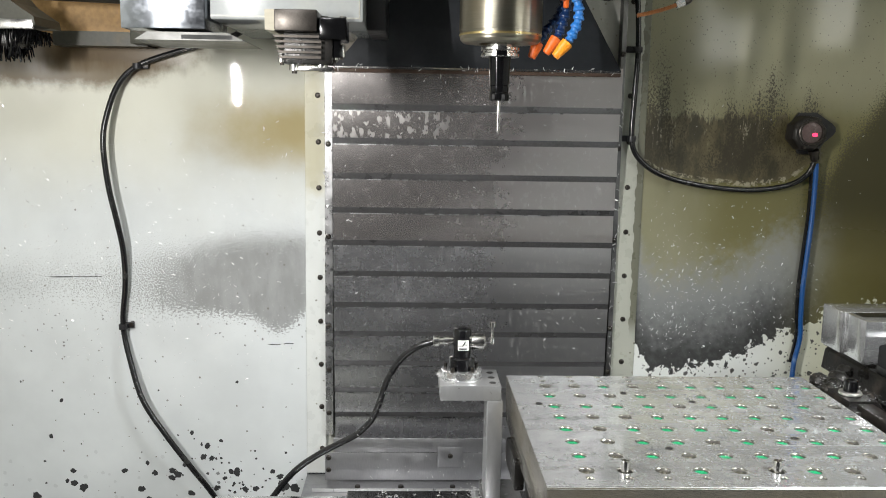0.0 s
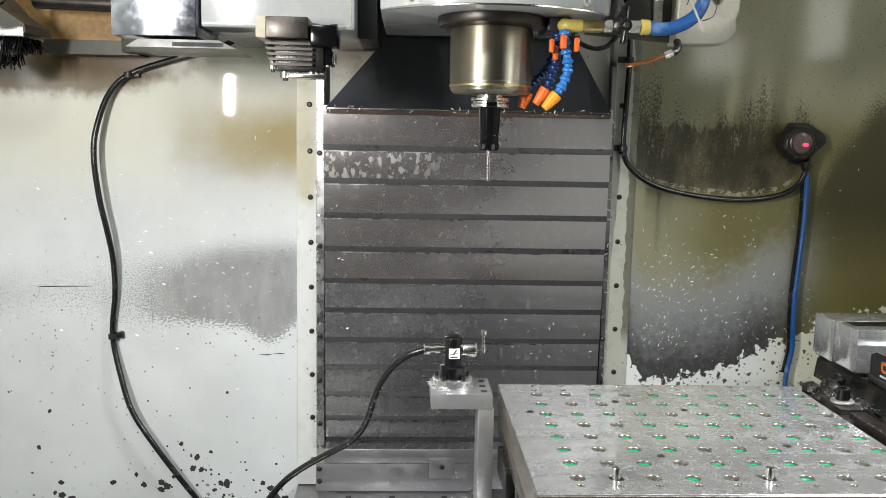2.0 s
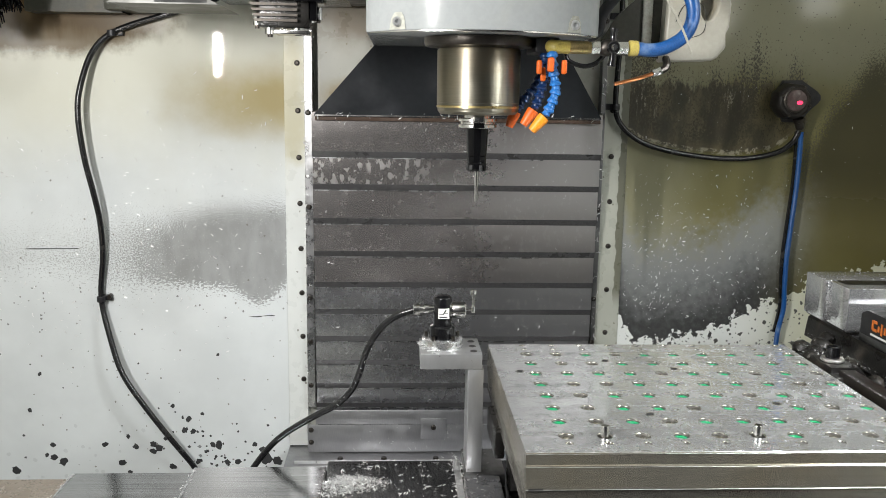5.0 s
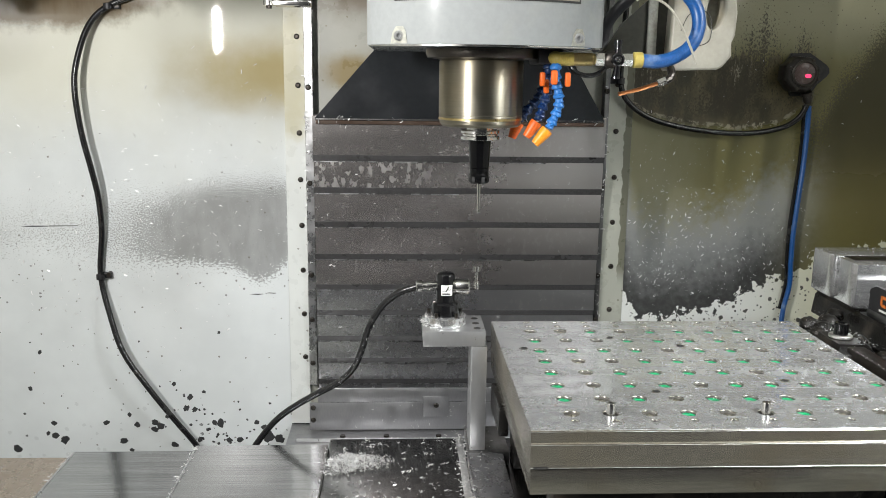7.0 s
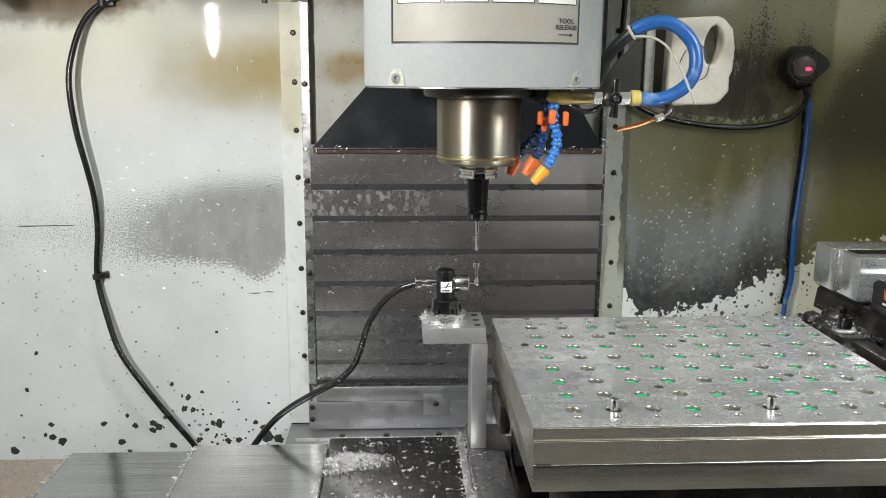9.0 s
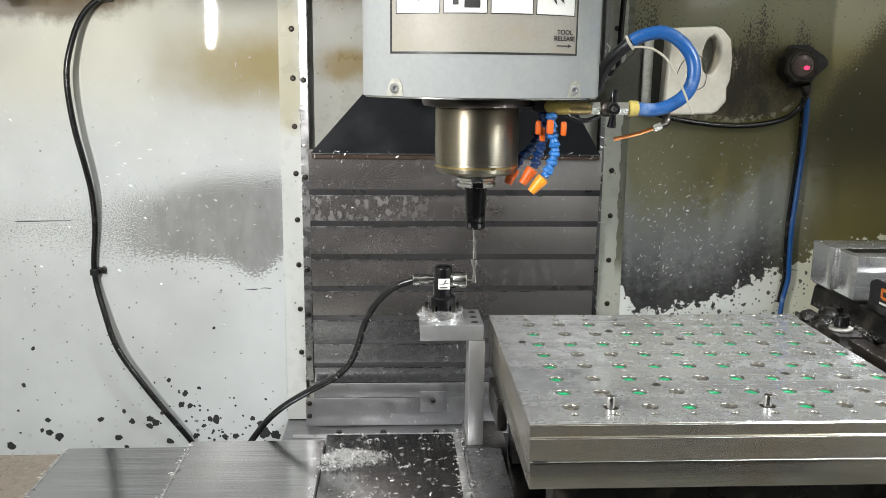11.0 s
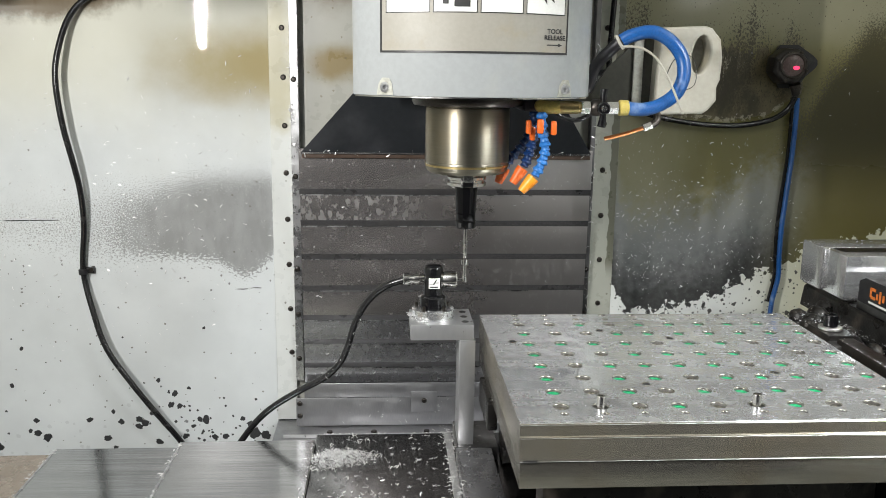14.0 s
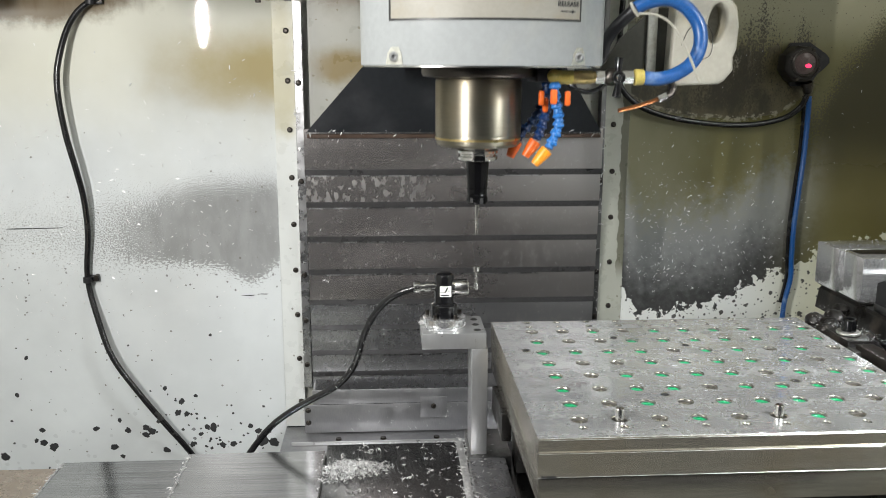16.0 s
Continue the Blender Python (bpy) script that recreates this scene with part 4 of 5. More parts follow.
    # drill: plain shank, then twisted flutes
    drill = part("drill_bit", rod((cx, cy, 1.1612), (cx, cy, 1.140), 0.0031, None, 16), "chrome", head, "bright twist drill")
    bm = bmesh.new()
    rings = []
    n, z0, z1 = 44, 1.1405, 1.1105
    for i in range(n + 1):
        f = i / n
        a0, z = f * 2 * math.pi * 2.6, z0 + (z1 - z0) * f
        ring = []
        for k in range(16):
            a = 2 * math.pi * k / 16
            r = 0.0031 * (0.62 + 0.38 * min(1, abs(math.cos(a)) * 1.5))
            ring.append(bm.verts.new((cx + r * math.cos(a + a0), cy + r * math.sin(a + a0), z)))
        rings.append(ring)
    for a, b in zip(rings, rings[1:]):
        for k in range(16):
            bm.faces.new((a[k], a[(k + 1) % 16], b[(k + 1) % 16], b[k]))
    tipv = bm.verts.new((cx, cy, 1.1090))
    for k in range(16):
        bm.faces.new((rings[-1][k], rings[-1][(k + 1) % 16], tipv))
    bm.faces.new(rings[0])
    part("flutes", bm, "chrome", drill)
    # coolant manifold and jointed hoses
    part("manifold", box(-0.006, 0.034, 0.335, 0.44, 1.352, 1.3755, 0.004), "black", head)
    loc_line(head, [(0.017, 0.31, 1.352), (0.018, 0.31, 1.333), (0.022, 0.31, 1.312), (0.025, 0.31, 1.294), (0.019, 0.31, 1.272), (0.010, 0.31, 1.255)], ((0.008, 0.31, 1.252), (-0.011, 0.31, 1.230)), "blue", "amber")
    loc_line(head, [(0.013, 0.35, 1.352), (0.013, 0.35, 1.322), (0.011, 0.35, 1.304), (0.007, 0.35, 1.290), (0.003, 0.35, 1.274), (-0.001, 0.35, 1.265)], ((-0.003, 0.35, 1.262), (-0.019, 0.35, 1.238)), "blue_dark", "orange")
    loc_line(head, [(0.020, 0.39, 1.352), (0.017, 0.39, 1.328), (0.008, 0.39, 1.305), (-0.001, 0.39, 1.291), (-0.010, 0.39, 1.282), (-0.019, 0.39, 1.272), (-0.025, 0.39, 1.262)], ((-0.027, 0.39, 1.258), (-0.037, 0.39, 1.233)), "blue_dark", "orange")
    for x, z, y, w in ((0.000, 1.327, 0.325, 0.006), (0.013, 1.330, 0.295, 0.007), (0.0355, 1.327, 0.305, 0.006), (0.008, 1.316, 0.335, 0.006)):
        part("shutoff_valve", box(x - w * 0.7, x + w * 0.7, y - 0.006, y + 0.006, z - 0.009, z + 0.013, 0.003), "orange", head, "orange hose valve")
    # supply fitting, valve and blue hose
    part("elbow", tube([(0.020, 0.34, 1.362), (0.020, 0.325, 1.361), (0.026, 0.32, 1.360), (0.045, 0.32, 1.360)], 0.0105, 14), "yellow", head, "yellow elbow fitting")
    part("adaptor", lathe([(0.0095, 0), (0.0100, 0.001), (0.0100, 0.030), (0.009, 0.031), (0.009, 0.034)], frame_to((0.045, 0.32, 1.360), (0.09, 0.32, 1.360))[0], 18), "brass", head, "brass adaptor")
    part("hex_nut", lathe([(0.0095, 0), (0.0108, 0.001), (0.0108, 0.014), (0.0095, 0.015)], frame_to((0.079, 0.32, 1.360), (0.1, 0.32, 1.360))[0], 6), "chrome", head, smooth=None)
    ball = part("ball_valve", lathe([(0.009, 0), (0.0125, 0.004), (0.0135, 0.012), (0.0125, 0.020), (0.009, 0.024)], frame_to((0.094, 0.32, 1.360), (0.13, 0.32, 1.360))[0], 18), "steel_dark", head)
    part("valve_handle", tube([(0.111, 0.303, 1.388), (0.110, 0.301, 1.376), (0.110, 0.299, 1.360), (0.110, 0.301, 1.344), (0.109, 0.303, 1.332)], lambda u: 0.0068 - 0.0030 * (1 - abs(2 * u - 1)), 12), "gloss_black", ball, "black wing handle")
    part("handle_hub", lathe([(0.0085, 0), (0.0100, 0.002), (0.0100, 0.008), (0.0080, 0.0095), (0.0060, 0.0095)], frame_to((0.110, 0.304, 1.360), (0.110, 0.28, 1.360))[0], 20), "gloss_black", ball)
    part("handle_screw", rod((0.110, 0.293, 1.360), (0.110, 0.288, 1.360), 0.0055, 0.004, 12), "chrome", ball)
    part("hex_nut", lathe([(0.0095, 0), (0.0108, 0.001), (0.0108, 0.018), (0.0095, 0.019)], frame_to((0.119, 0.32, 1.360), (0.15, 0.32, 1.360))[0], 6), "chrome", head, smooth=None)
    part("hose_collar", lathe([(0.0105, 0), (0.0122, 0.001), (0.0122, 0.009), (0.0118, 0.014), (0.0100, 0.015)], frame_to((0.139, 0.32, 1.360), (0.16, 0.32, 1.360))[0], 20), "yellow", head)
    part("coolant_hose", tube([(0.152, 0.32, 1.360), (0.177, 0.32, 1.358), (0.204, 0.322, 1.365), (0.229, 0.325, 1.382), (0.241, 0.328, 1.408), (0.238, 0.332, 1.438), (0.219, 0.336, 1.463), (0.192, 0.34, 1.476), (0.162, 0.345, 1.471), (0.145, 0.348, 1.462)], 0.0105, 16), "blue_hose", head, "blue rubber hose loop")
    part("hose_sleeve", tube([(0.150, 0.347, 1.466), (0.136, 0.35, 1.454), (0.115, 0.355, 1.432), (0.103, 0.36, 1.411), (0.100, 0.365, 1.390), (0.09, 0.38, 1.380)], 0.0095, 14), "black", head)
    part("cable_tie", tube([(0.141, 0.318, 1.453), (0.166, 0.312, 1.451), (0.188, 0.306, 1.437), (0.208, 0.304, 1.408), (0.223, 0.302, 1.378), (0.234, 0.30, 1.353)], 0.0019, 6), "ivory", head, "pale cable tie")
    tie2 = tube([(0.134, 0.338, 1.470), (0.138, 0.334, 1.460), (0.146, 0.336, 1.450)], 0.0024, 6)
    part("cable_tie", tie2, "ivory", head)
    part("signal_cable", tube([(0.059, 0.42, 1.356), (0.062, 0.42, 1.346), (0.074, 0.42, 1.339), (0.093, 0.42, 1.335), (0.112, 0.42, 1.341), (0.126, 0.42, 1.356)], 0.004, 8), "cable", head)
    # bracket with the ivory air unit
    # dark paint on the arm stands in for the head's shadow
    part("bracket_arm", slab([(0.077, 1.362), (0.245, 1.350), (0.245, 1.470), (0.205, 1.470), (0.150, 1.420), (0.120, 1.372), (0.077, 1.372)], 0.452, 0.458), "grey_cast", head, smooth=None)
    part("bracket_rail", box(0.195, 0.211, 0.446, 0.452, 1.362, 1.470, 0.001), "bracket", head)
    outline = [(0.226, 1.345), (0.308, 1.348), (0.317, 1.353), (0.331, 1.370), (0.3295, 1.392), (0.3345, 1.404), (0.336, 1.440), (0.331, 1.470), (0.316, 1.487), (0.304, 1.491), (0.230, 1.487)]
    oval = [(0.2990 + 0.0150 * math.cos(a), 1.4445 + 0.031 * math.sin(a) + 0.006 * math.cos(a)) for a in [2 * math.pi * k / 28 for k in range(28)]]
    bm = bmesh.new()
    loops = []
    for ring in (outline, oval):
        vs = [bm.verts.new((x, 0.416, z)) for x, z in ring]
        loops += [bm.edges.new((vs[k], vs[(k + 1) % len(vs)])) for k in range(len(vs))]
    bmesh.ops.triangle_fill(bm, use_beauty=True, edges=loops)
    got = bmesh.ops.extrude_face_region(bm, geom=bm.faces[:])
    bmesh.ops.translate(bm, verts=[g for g in got["geom"] if isinstance(g, bmesh.types.BMVert)], vec=(0, 0.05, 0))
    unit = part("air_unit", bm, "ivory", head, "ivory plastic housing with an oval grip hole")
    mod = unit.modifiers.new("bevel", "BEVEL")
    mod.width, mod.segments, mod.limit_method, mod.angle_limit = 0.004, 3, "ANGLE", radians(40)
    part("recess", slab([(x * 1.0, z) for x, z in oval], 0.452, 0.462), "bracket", unit, "shadowed grip recess")
    part("seal_line", tube([(0.242, 0.4155, 1.41), (0.254, 0.4152, 1.436), (0.278, 0.4152, 1.443), (0.292, 0.4152, 1.425), (0.29, 0.4152, 1.395), (0.27, 0.4152, 1.385)], 0.0006, 5), "ink", unit)
    # copper air jet
    jet = part("air_jet", tube([(0.139, 0.40, 1.306), (0.161, 0.40, 1.311), (0.184, 0.40, 1.3175), (0.205, 0.40, 1.325)], 0.0034, 10), "copper", head, "bent copper air jet")
    part("hex_nut", lathe([(0.0055, 0), (0.0068, 0.001), (0.0068, 0.015), (0.0055, 0.016)], frame_to((0.203, 0.40, 1.324), (0.22, 0.40, 1.331))[0], 6), "chrome", jet, smooth=None)
    part("elbow", tube([(0.216, 0.40, 1.329), (0.224, 0.402, 1.333), (0.228, 0.405, 1.340), (0.230, 0.42, 1.350)], 0.0065, 10), "steel_dark", jet)
    return head


# ---- table, fixture plate, tool setter ----
PITCH = 0.0508


def holed_cell(bm, x0, x1, y0, y1, cx, cy, r, z, depth, chamfer):
    angles = sorted([2 * math.pi * k / 20 for k in range(20)] + [math.atan2(y - cy, x - cx) % (2 * math.pi) for x in (x0, x1) for y in (y0, y1)])
    outer, rings = [], [[], [], []]
    for a in angles:
        c, s = math.cos(a), math.sin(a)
        k = min(((x1 - cx) / c if c > 1e-9 else (x0 - cx) / c if c < -1e-9 else 9), ((y1 - cy) / s if s > 1e-9 else (y0 - cy) / s if s < -1e-9 else 9))
        outer.append(bm.verts.new((cx + k * c, cy + k * s, z)))
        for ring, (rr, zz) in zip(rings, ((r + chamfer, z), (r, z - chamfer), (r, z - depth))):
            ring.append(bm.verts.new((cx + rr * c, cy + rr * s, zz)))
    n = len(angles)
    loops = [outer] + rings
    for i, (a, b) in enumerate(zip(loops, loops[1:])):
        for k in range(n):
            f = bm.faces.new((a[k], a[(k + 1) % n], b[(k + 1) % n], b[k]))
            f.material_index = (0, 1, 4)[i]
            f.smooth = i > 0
    f = bm.faces.new(rings[-1])
    f.material_index = 2


def fixture_plate():
    px0, px1, py0, py1, z = -0.060, 0.476, -0.053, 0.414, 1.0
    plate = thing("fixture_plate", "ground steel fixture plate with a grid of plugged holes", "fixture plate", (0.2, 0.18, 0.916))
    bm = bmesh.new()
    ys = [(py0, -0.0127, -0.0235, "s")]
    for j in range(8):
        ys.append((-0.0127 if j == 0 else PITCH * (j - 0.5), 0.3725 if j == 7 else PITCH * (j + 0.5), PITCH * j, "b"))
    ys += [(0.3725, 0.395, 0.3835, "s"), (0.395, py1, 0.4065, "s")]
    for y0, y1, cy, kind in ys:
        xs = [(-0.0254 + PITCH * i, min(-0.0254 + PITCH * (i + 1), px1), PITCH * i) for i in range(10)]
        vs = [bm.verts.new(p) for p in ((px0, y0, z), (-0.0254, y0, z), (-0.0254, y1, z), (px0, y1, z))]
        bm.faces.new(vs)
        for x0, x1, cx in xs:
            if kind == "b":
                holed_cell(bm, x0, x1, y0, y1, cx, cy, 0.0094, z, 0.014, 0.0014)
            else:
                holed_cell(bm, x0, x1, y0, y1, cx, cy, 0.0042, z, 0.020, 0.0016)
    # sides and step of the front face
    def quad(*ps):
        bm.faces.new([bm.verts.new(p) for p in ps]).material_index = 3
    zb, zs = 0.9525, 0.9845
    quad((px0, py0, z), (px1, py0, z), (px1, py0 - 0.0008, z - 0.0008), (px0, py0 - 0.0008, z - 0.0008))
    quad((px0, py0 - 0.0008, z - 0.0008), (px1, py0 - 0.0008, z - 0.0008), (px1, py0 - 0.0008, zs), (px0, py0 - 0.0008, zs))
    quad((px0, py0 - 0.0008, zs), (px1, py0 - 0.0008, zs), (px1, py0 - 0.0028, zs - 0.0012), (px0, py0 - 0.0028, zs - 0.0012))
    quad((px0, py0 - 0.0028, zs - 0.0012), (px1, py0 - 0.0028, zs - 0.0012), (px1, py0 - 0.0028, zb), (px0, py0 - 0.0028, zb))
    for x, s in ((px0, 1), (px1, -1)):
        quad((x, py1, z), (x, py0, z), (x, py0 - 0.0028, zs - 0.001), (x, py0 - 0.0028, zb), (x, py1, zb))
    quad((px0, py1, z), (px1, py1, z), (px1, py1, zb), (px0, py1, zb))
    quad((px0, py0 - 0.0028, zb), (px1, py0 - 0.0028, zb), (px1, py1, zb), (px0, py1, zb))
    bmesh.ops.remove_doubles(bm, verts=bm.verts[:], dist=0.0001)
    top = part("top_plate", bm, "plate", plate, "ground steel top plate", smooth=None)
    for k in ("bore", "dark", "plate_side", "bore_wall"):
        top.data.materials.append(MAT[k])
    # bright chamfer strips: highlights on the front edges put into colour
    for y0, z0, r in ((py0 - 0.0008, 1.0, 0.0017), (py0 - 0.0028, zs - 0.0010, 0.0016), (py0 - 0.0028, zb + 0.0002, 0.0009)):
        bm = bmesh.new()
        ends = [[bm.verts.new(p) for p in ((x, y0 - 0.0004, z0 - r), (x, y0 + r, z0 + 0.0004), (x, y0 + r, z0 - r))] for x in (px0 + 0.0005, px1 - 0.0005)]
        for k in range(3):
            bm.faces.new((ends[0][k], ends[0][(k + 1) % 3], ends[1][(k + 1) % 3], ends[1][k]))
        bm.faces.new(ends[0])
        bm.faces.new(ends[1][::-1])
        part("edge_highlight", bm, "bright_edge", plate, "bright strip for the edge highlight", smooth=None)
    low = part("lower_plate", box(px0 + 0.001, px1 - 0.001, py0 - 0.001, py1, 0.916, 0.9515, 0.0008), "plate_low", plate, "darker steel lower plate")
    part("key_notch", box(px0 + 0.004, px0 + 0.022, py0 - 0.0031, py0 + 0.02, 0.9505, 0.954), "dark", low)
    # plugs: green caps, bare screws, empty bores
    cap = mesh_of("plug", lathe([(0.0094, -0.010), (0.0094, -0.0038), (0.0086, -0.0032), (0.0060, -0.0032), (0.0050, -0.0042), (0.001, -0.0042)], None, 20), "green", 40)
    screw = mesh_of("plug", lathe([(0.0093, -0.010), (0.0093, -0.0042), (0.0080, -0.0035), (0.0050, -0.0035), (0.0045, -0.007), (0.001, -0.007)], None, 20), "bore", 40)
    rnd = random.Random(11)
    bare = {(0, 0), (2, 0), (4, 0), (8, 0), (1, 1), (8, 1), (1, 2), (1, 3), (0, 7), (1, 7), (1, 4), (1, 6), (6, 3), (7, 5), (8, 4)}
    for i in range(10):
        for j in range(8):
            if (i, j) in ((1, 0), (5, 0)):
                continue
            me = screw if (i, j) in bare or rnd.random() < 0.14 else cap
            ob = new("plug", me)
            ob.parent = plate
            ob.location = Vector((PITCH * i, PITCH * j, 1.0)) - ORIGIN[plate]
    for i in (1, 5):
        part("dowel_pin", lathe([(0.0058, 0.985), (0.0058, 1.0125), (0.0050, 1.0138), (0.0020, 1.0138), (0.0018, 1.008)], Matrix.Translation((PITCH * i, 0.001, 0)), 18), "chrome", plate, "steel dowel pin")
    # extra tapped holes
    for x, y in ((-0.024, 0.264), (0.127, 0.318), (0.1325, 0.0755), (0.330, 0.115), (0.23, 0.275)):
        bore = part("tapped_hole", lathe([(0.0072, 1.0001), (0.0062, 1.0006), (0.0050, 1.0004), (0.0045, 1.0002)], Matrix.Translation((x, y, 0)), 18), "bore", plate)
        # flat dark disc stands for the shade in the hole
        part("hole_shadow", lathe([(0.0048, 1.0002), (0.0046, 1.00045)], Matrix.Translation((x, y, 0)), 18), "dark", bore)
    for x0, x1, y0, y1 in ((-0.015, 0.440, 0.02, 0.07), (-0.030, 0.440, 0.30, 0.35)):
        part("riser", box(x0, x1, y0, y1, 0.776, 0.9155, 0.003), "cast", plate, "dark iron riser under the plate")
    part("side_clamp", box(-0.066, -0.050, 0.22, 0.34, 0.870, 0.9150, 0.003), "cast", plate, "dark clamp bar")
    return plate


def table():
    t = thing("machine_table", "wet dark steel machine table scattered with chips", "machine table", (0.25, 0.18, 0.70))
    part("table_top", box(-0.345, 1.00, -0.09, 0.43, 0.690, 0.7755, 0.003), "table", t)
    part("edge_bar", box(-0.118, -0.106, 0.10, 0.425, 0.7757, 0.7795, 0.001), "alu", t, "thin bright edge bar")
    part("side_strip", box(-0.1055, -0.046, -0.088, 0.3155, 0.7757, 0.7990, 0.0012), "strip", t, "smooth grey steel strip")
    part("apron", box(-0.32, 0.98, -0.06, 0.40, 0.45, 0.6895), "cast", t)
    covers = [(-0.572, -0.3455, 0.397, 0.7800, "cover"), (-0.785, -0.565, 0.400, 0.7685, "cover"), (-1.10, -0.775, 0.402, 0.7570, "cover_tan")]
    for x0, x1, y1, z, m in covers:
        c = thing("telescopic_cover", "brushed steel telescopic cover sheet beside the table", "way cover", (x0, 0.15, z - 0.05), "telescopic covers")
        bm = slab([(-0.16, z - 0.012), (-0.14, z), (y1 - 0.002, z), (y1, z - 0.002), (y1, z - 0.16), (y1 - 0.003, z - 0.16), (y1 - 0.003, z - 0.004), (-0.14, z - 0.004), (-0.16, z - 0.016)], x0, x1)
        bm.transform(Matrix(((0, 1, 0, 0), (1, 0, 0, 0), (0, 0, 1, 0), (0, 0, 0, 1))))
        part("sheet", bm, m, c, smooth=None)
        part("wiper", box(x0 - 0.003, x0 + 0.001, -0.14, y1 - 0.004, z - 0.013, z + 0.0008, 0.0006), "channel", c, "thin wiper edge")
    return t


def tool_setter():
    s = thing("tool_setter", "black tool setting probe on an aluminium stand", "tool setter", (-0.09, 0.36, 0.776))
    part("foot", box(-0.103, -0.035, 0.316, 0.425, 0.776, 0.800, 0.001), "channel_dull", s, "grey steel foot")
    part("post", box(-0.1012, -0.0755, 0.325, 0.392, 0.800, 0.9825, 0.0008), "alu", s, "upright aluminium bar")
    blk = part("top_block", box(-0.1815, -0.0785, 0.325, 0.421, 0.983, 1.009, 0.0008), "alu", s, "flat aluminium block")
    for y in (0.343, 0.372, 0.401):
        part("screw_hole", lathe([(0.0062, 1.0091), (0.0060, 1.0095), (0.0050, 1.0095), (0.0046, 1.0092)], Matrix.Translation((-0.0915, y, 0)), 18), "steel_dark", blk)
        # dark disc painted in for the shade down the screw hole
        part("hole_shadow", lathe([(0.0049, 1.0091), (0.0048, 1.0096)], Matrix.Translation((-0.0915, y, 0)), 18), "dark", blk)
    c = (-0.1435, 0.372)
    m = Matrix.Translation((*c, 0))
    part("base_ring", lathe([(0.035, 1.009), (0.0355, 1.0115), (0.0335, 1.012), (0.0335, 1.0145), (0.0350, 1.015), (0.0350, 1.0245), (0.033, 1.0255), (0.024, 1.0255)], m, 48), "jaw", s, "turned steel base ring")
    for k in range(5):
        a = radians(72 * k + 20)
        part("adjust_screw", rod((c[0] + 0.0285 * math.cos(a), c[1] + 0.0285 * math.sin(a), 1.0185), (c[0] + 0.0285 * math.cos(a), c[1] + 0.0285 * math.sin(a), 1.033), 0.0032, None, 10, None, 0.0005), "steel_dark", s)
    body = part("probe_body", lathe([(0.0225, 1.0215), (0.0225, 1.045), (0.0205, 1.0475), (0.0165, 1.049), (0.0160, 1.053), (0.0160, 1.0935), (0.0145, 1.0965), (0.0120, 1.098), (0.006, 1.099)], m, 40), "gloss_black", s, "glossy black cylindrical probe body")
    # small white badge on the front of the body
    yb = c[1] - 0.0162
    badge = part("badge", box(-0.1515, -0.1330, yb - 0.0006, yb + 0.004, 1.0615, 1.0790, 0.0004), "white", body, "white maker's badge", smooth=None)
    part("badge_mark", slab([(-0.1505, 1.0700), (-0.1440, 1.0700), (-0.1395, 1.0775), (-0.1375, 1.0775), (-0.1405, 1.0722), (-0.1350, 1.0722), (-0.1350, 1.0712), (-0.1410, 1.0712), (-0.1425, 1.0685), (-0.1445, 1.0685), (-0.1440, 1.0693), (-0.1505, 1.0693)], yb - 0.0010, yb - 0.0005), "ink", badge, smooth=None)
    part("badge_mark", box(-0.1495, -0.1365, yb - 0.0010, yb - 0.0005, 1.0634, 1.0655), "ink", badge, smooth=None)
    # sensor barrel towards the stylus, cable gland on the other side
    x = c[0]
    mm = frame_to((x + 0.012, c[1], 1.0735), (x + 0.05, c[1], 1.0735))[0]
    part("barrel", lathe([(0.0145, 0), (0.0145, 0.004), (0.0132, 0.0045), (0.0138, 0.006), (0.0138, 0.0255), (0.0122, 0.0275), (0.0055, 0.0278)], mm, 36), "chrome", s, "steel sensor barrel")
    arm = part("stylus_arm", rod((x + 0.0395, c[1], 1.0735), (cx_stylus() + 0.002, c[1], 1.0735), 0.0020, None, 12), "chrome", s)
    part("stylus_stem", lathe([(0.0036, 1.0690), (0.0038, 1.0700), (0.0038, 1.0800), (0.0024, 1.0815), (0.0020, 1.0990), (0.0024, 1.0992)], Matrix.Translation((cx_stylus(), c[1], 0)), 18), "chrome", arm)
    part("stylus_disc", lathe([(0.0050, 1.0992), (0.0056, 1.0998), (0.0056, 1.1075), (0.0050, 1.1082)], Matrix.Translation((cx_stylus(), c[1], 0)), 24), "chrome", arm, "steel touch disc")
    g0 = frame_to((x - 0.0145, c[1], 1.0755), (x - 0.06, c[1], 1.0735))[0]
    part("cable_gland", lathe([(0.0068, 0), (0.0068, 0.008), (0.0088, 0.0085), (0.0088, 0.017), (0.0066, 0.0175), (0.0066, 0.024), (0.0096, 0.0245), (0.0100, 0.026), (0.0100, 0.034), (0.0080, 0.0355)], g0, 14), "chrome", s, "steel cable gland")
    part("probe_cable", tube([(-0.190, 0.372, 1.0735), (-0.218, 0.377, 1.063), (-0.242, 0.385, 1.044), (-0.261, 0.393, 1.018), (-0.276, 0.40, 0.986), (-0.287, 0.408, 0.948), (-0.301, 0.415, 0.915), (-0.327, 0.423, 0.886), (-0.368, 0.43, 0.861), (-0.409, 0.438, 0.834), (-0.441, 0.445, 0.807), (-0.468, 0.452, 0.774), (-0.500, 0.462, 0.725), (-0.53, 0.50, 0.66)], 0.0058, 12), "cable", s, "black rubber cable")
    return s


def cx_stylus():
    return -0.0915


def greasy_lump(name, x, y, z, rx, ry, rz, rnd, parent, label=""):
    bm = bmesh.new()
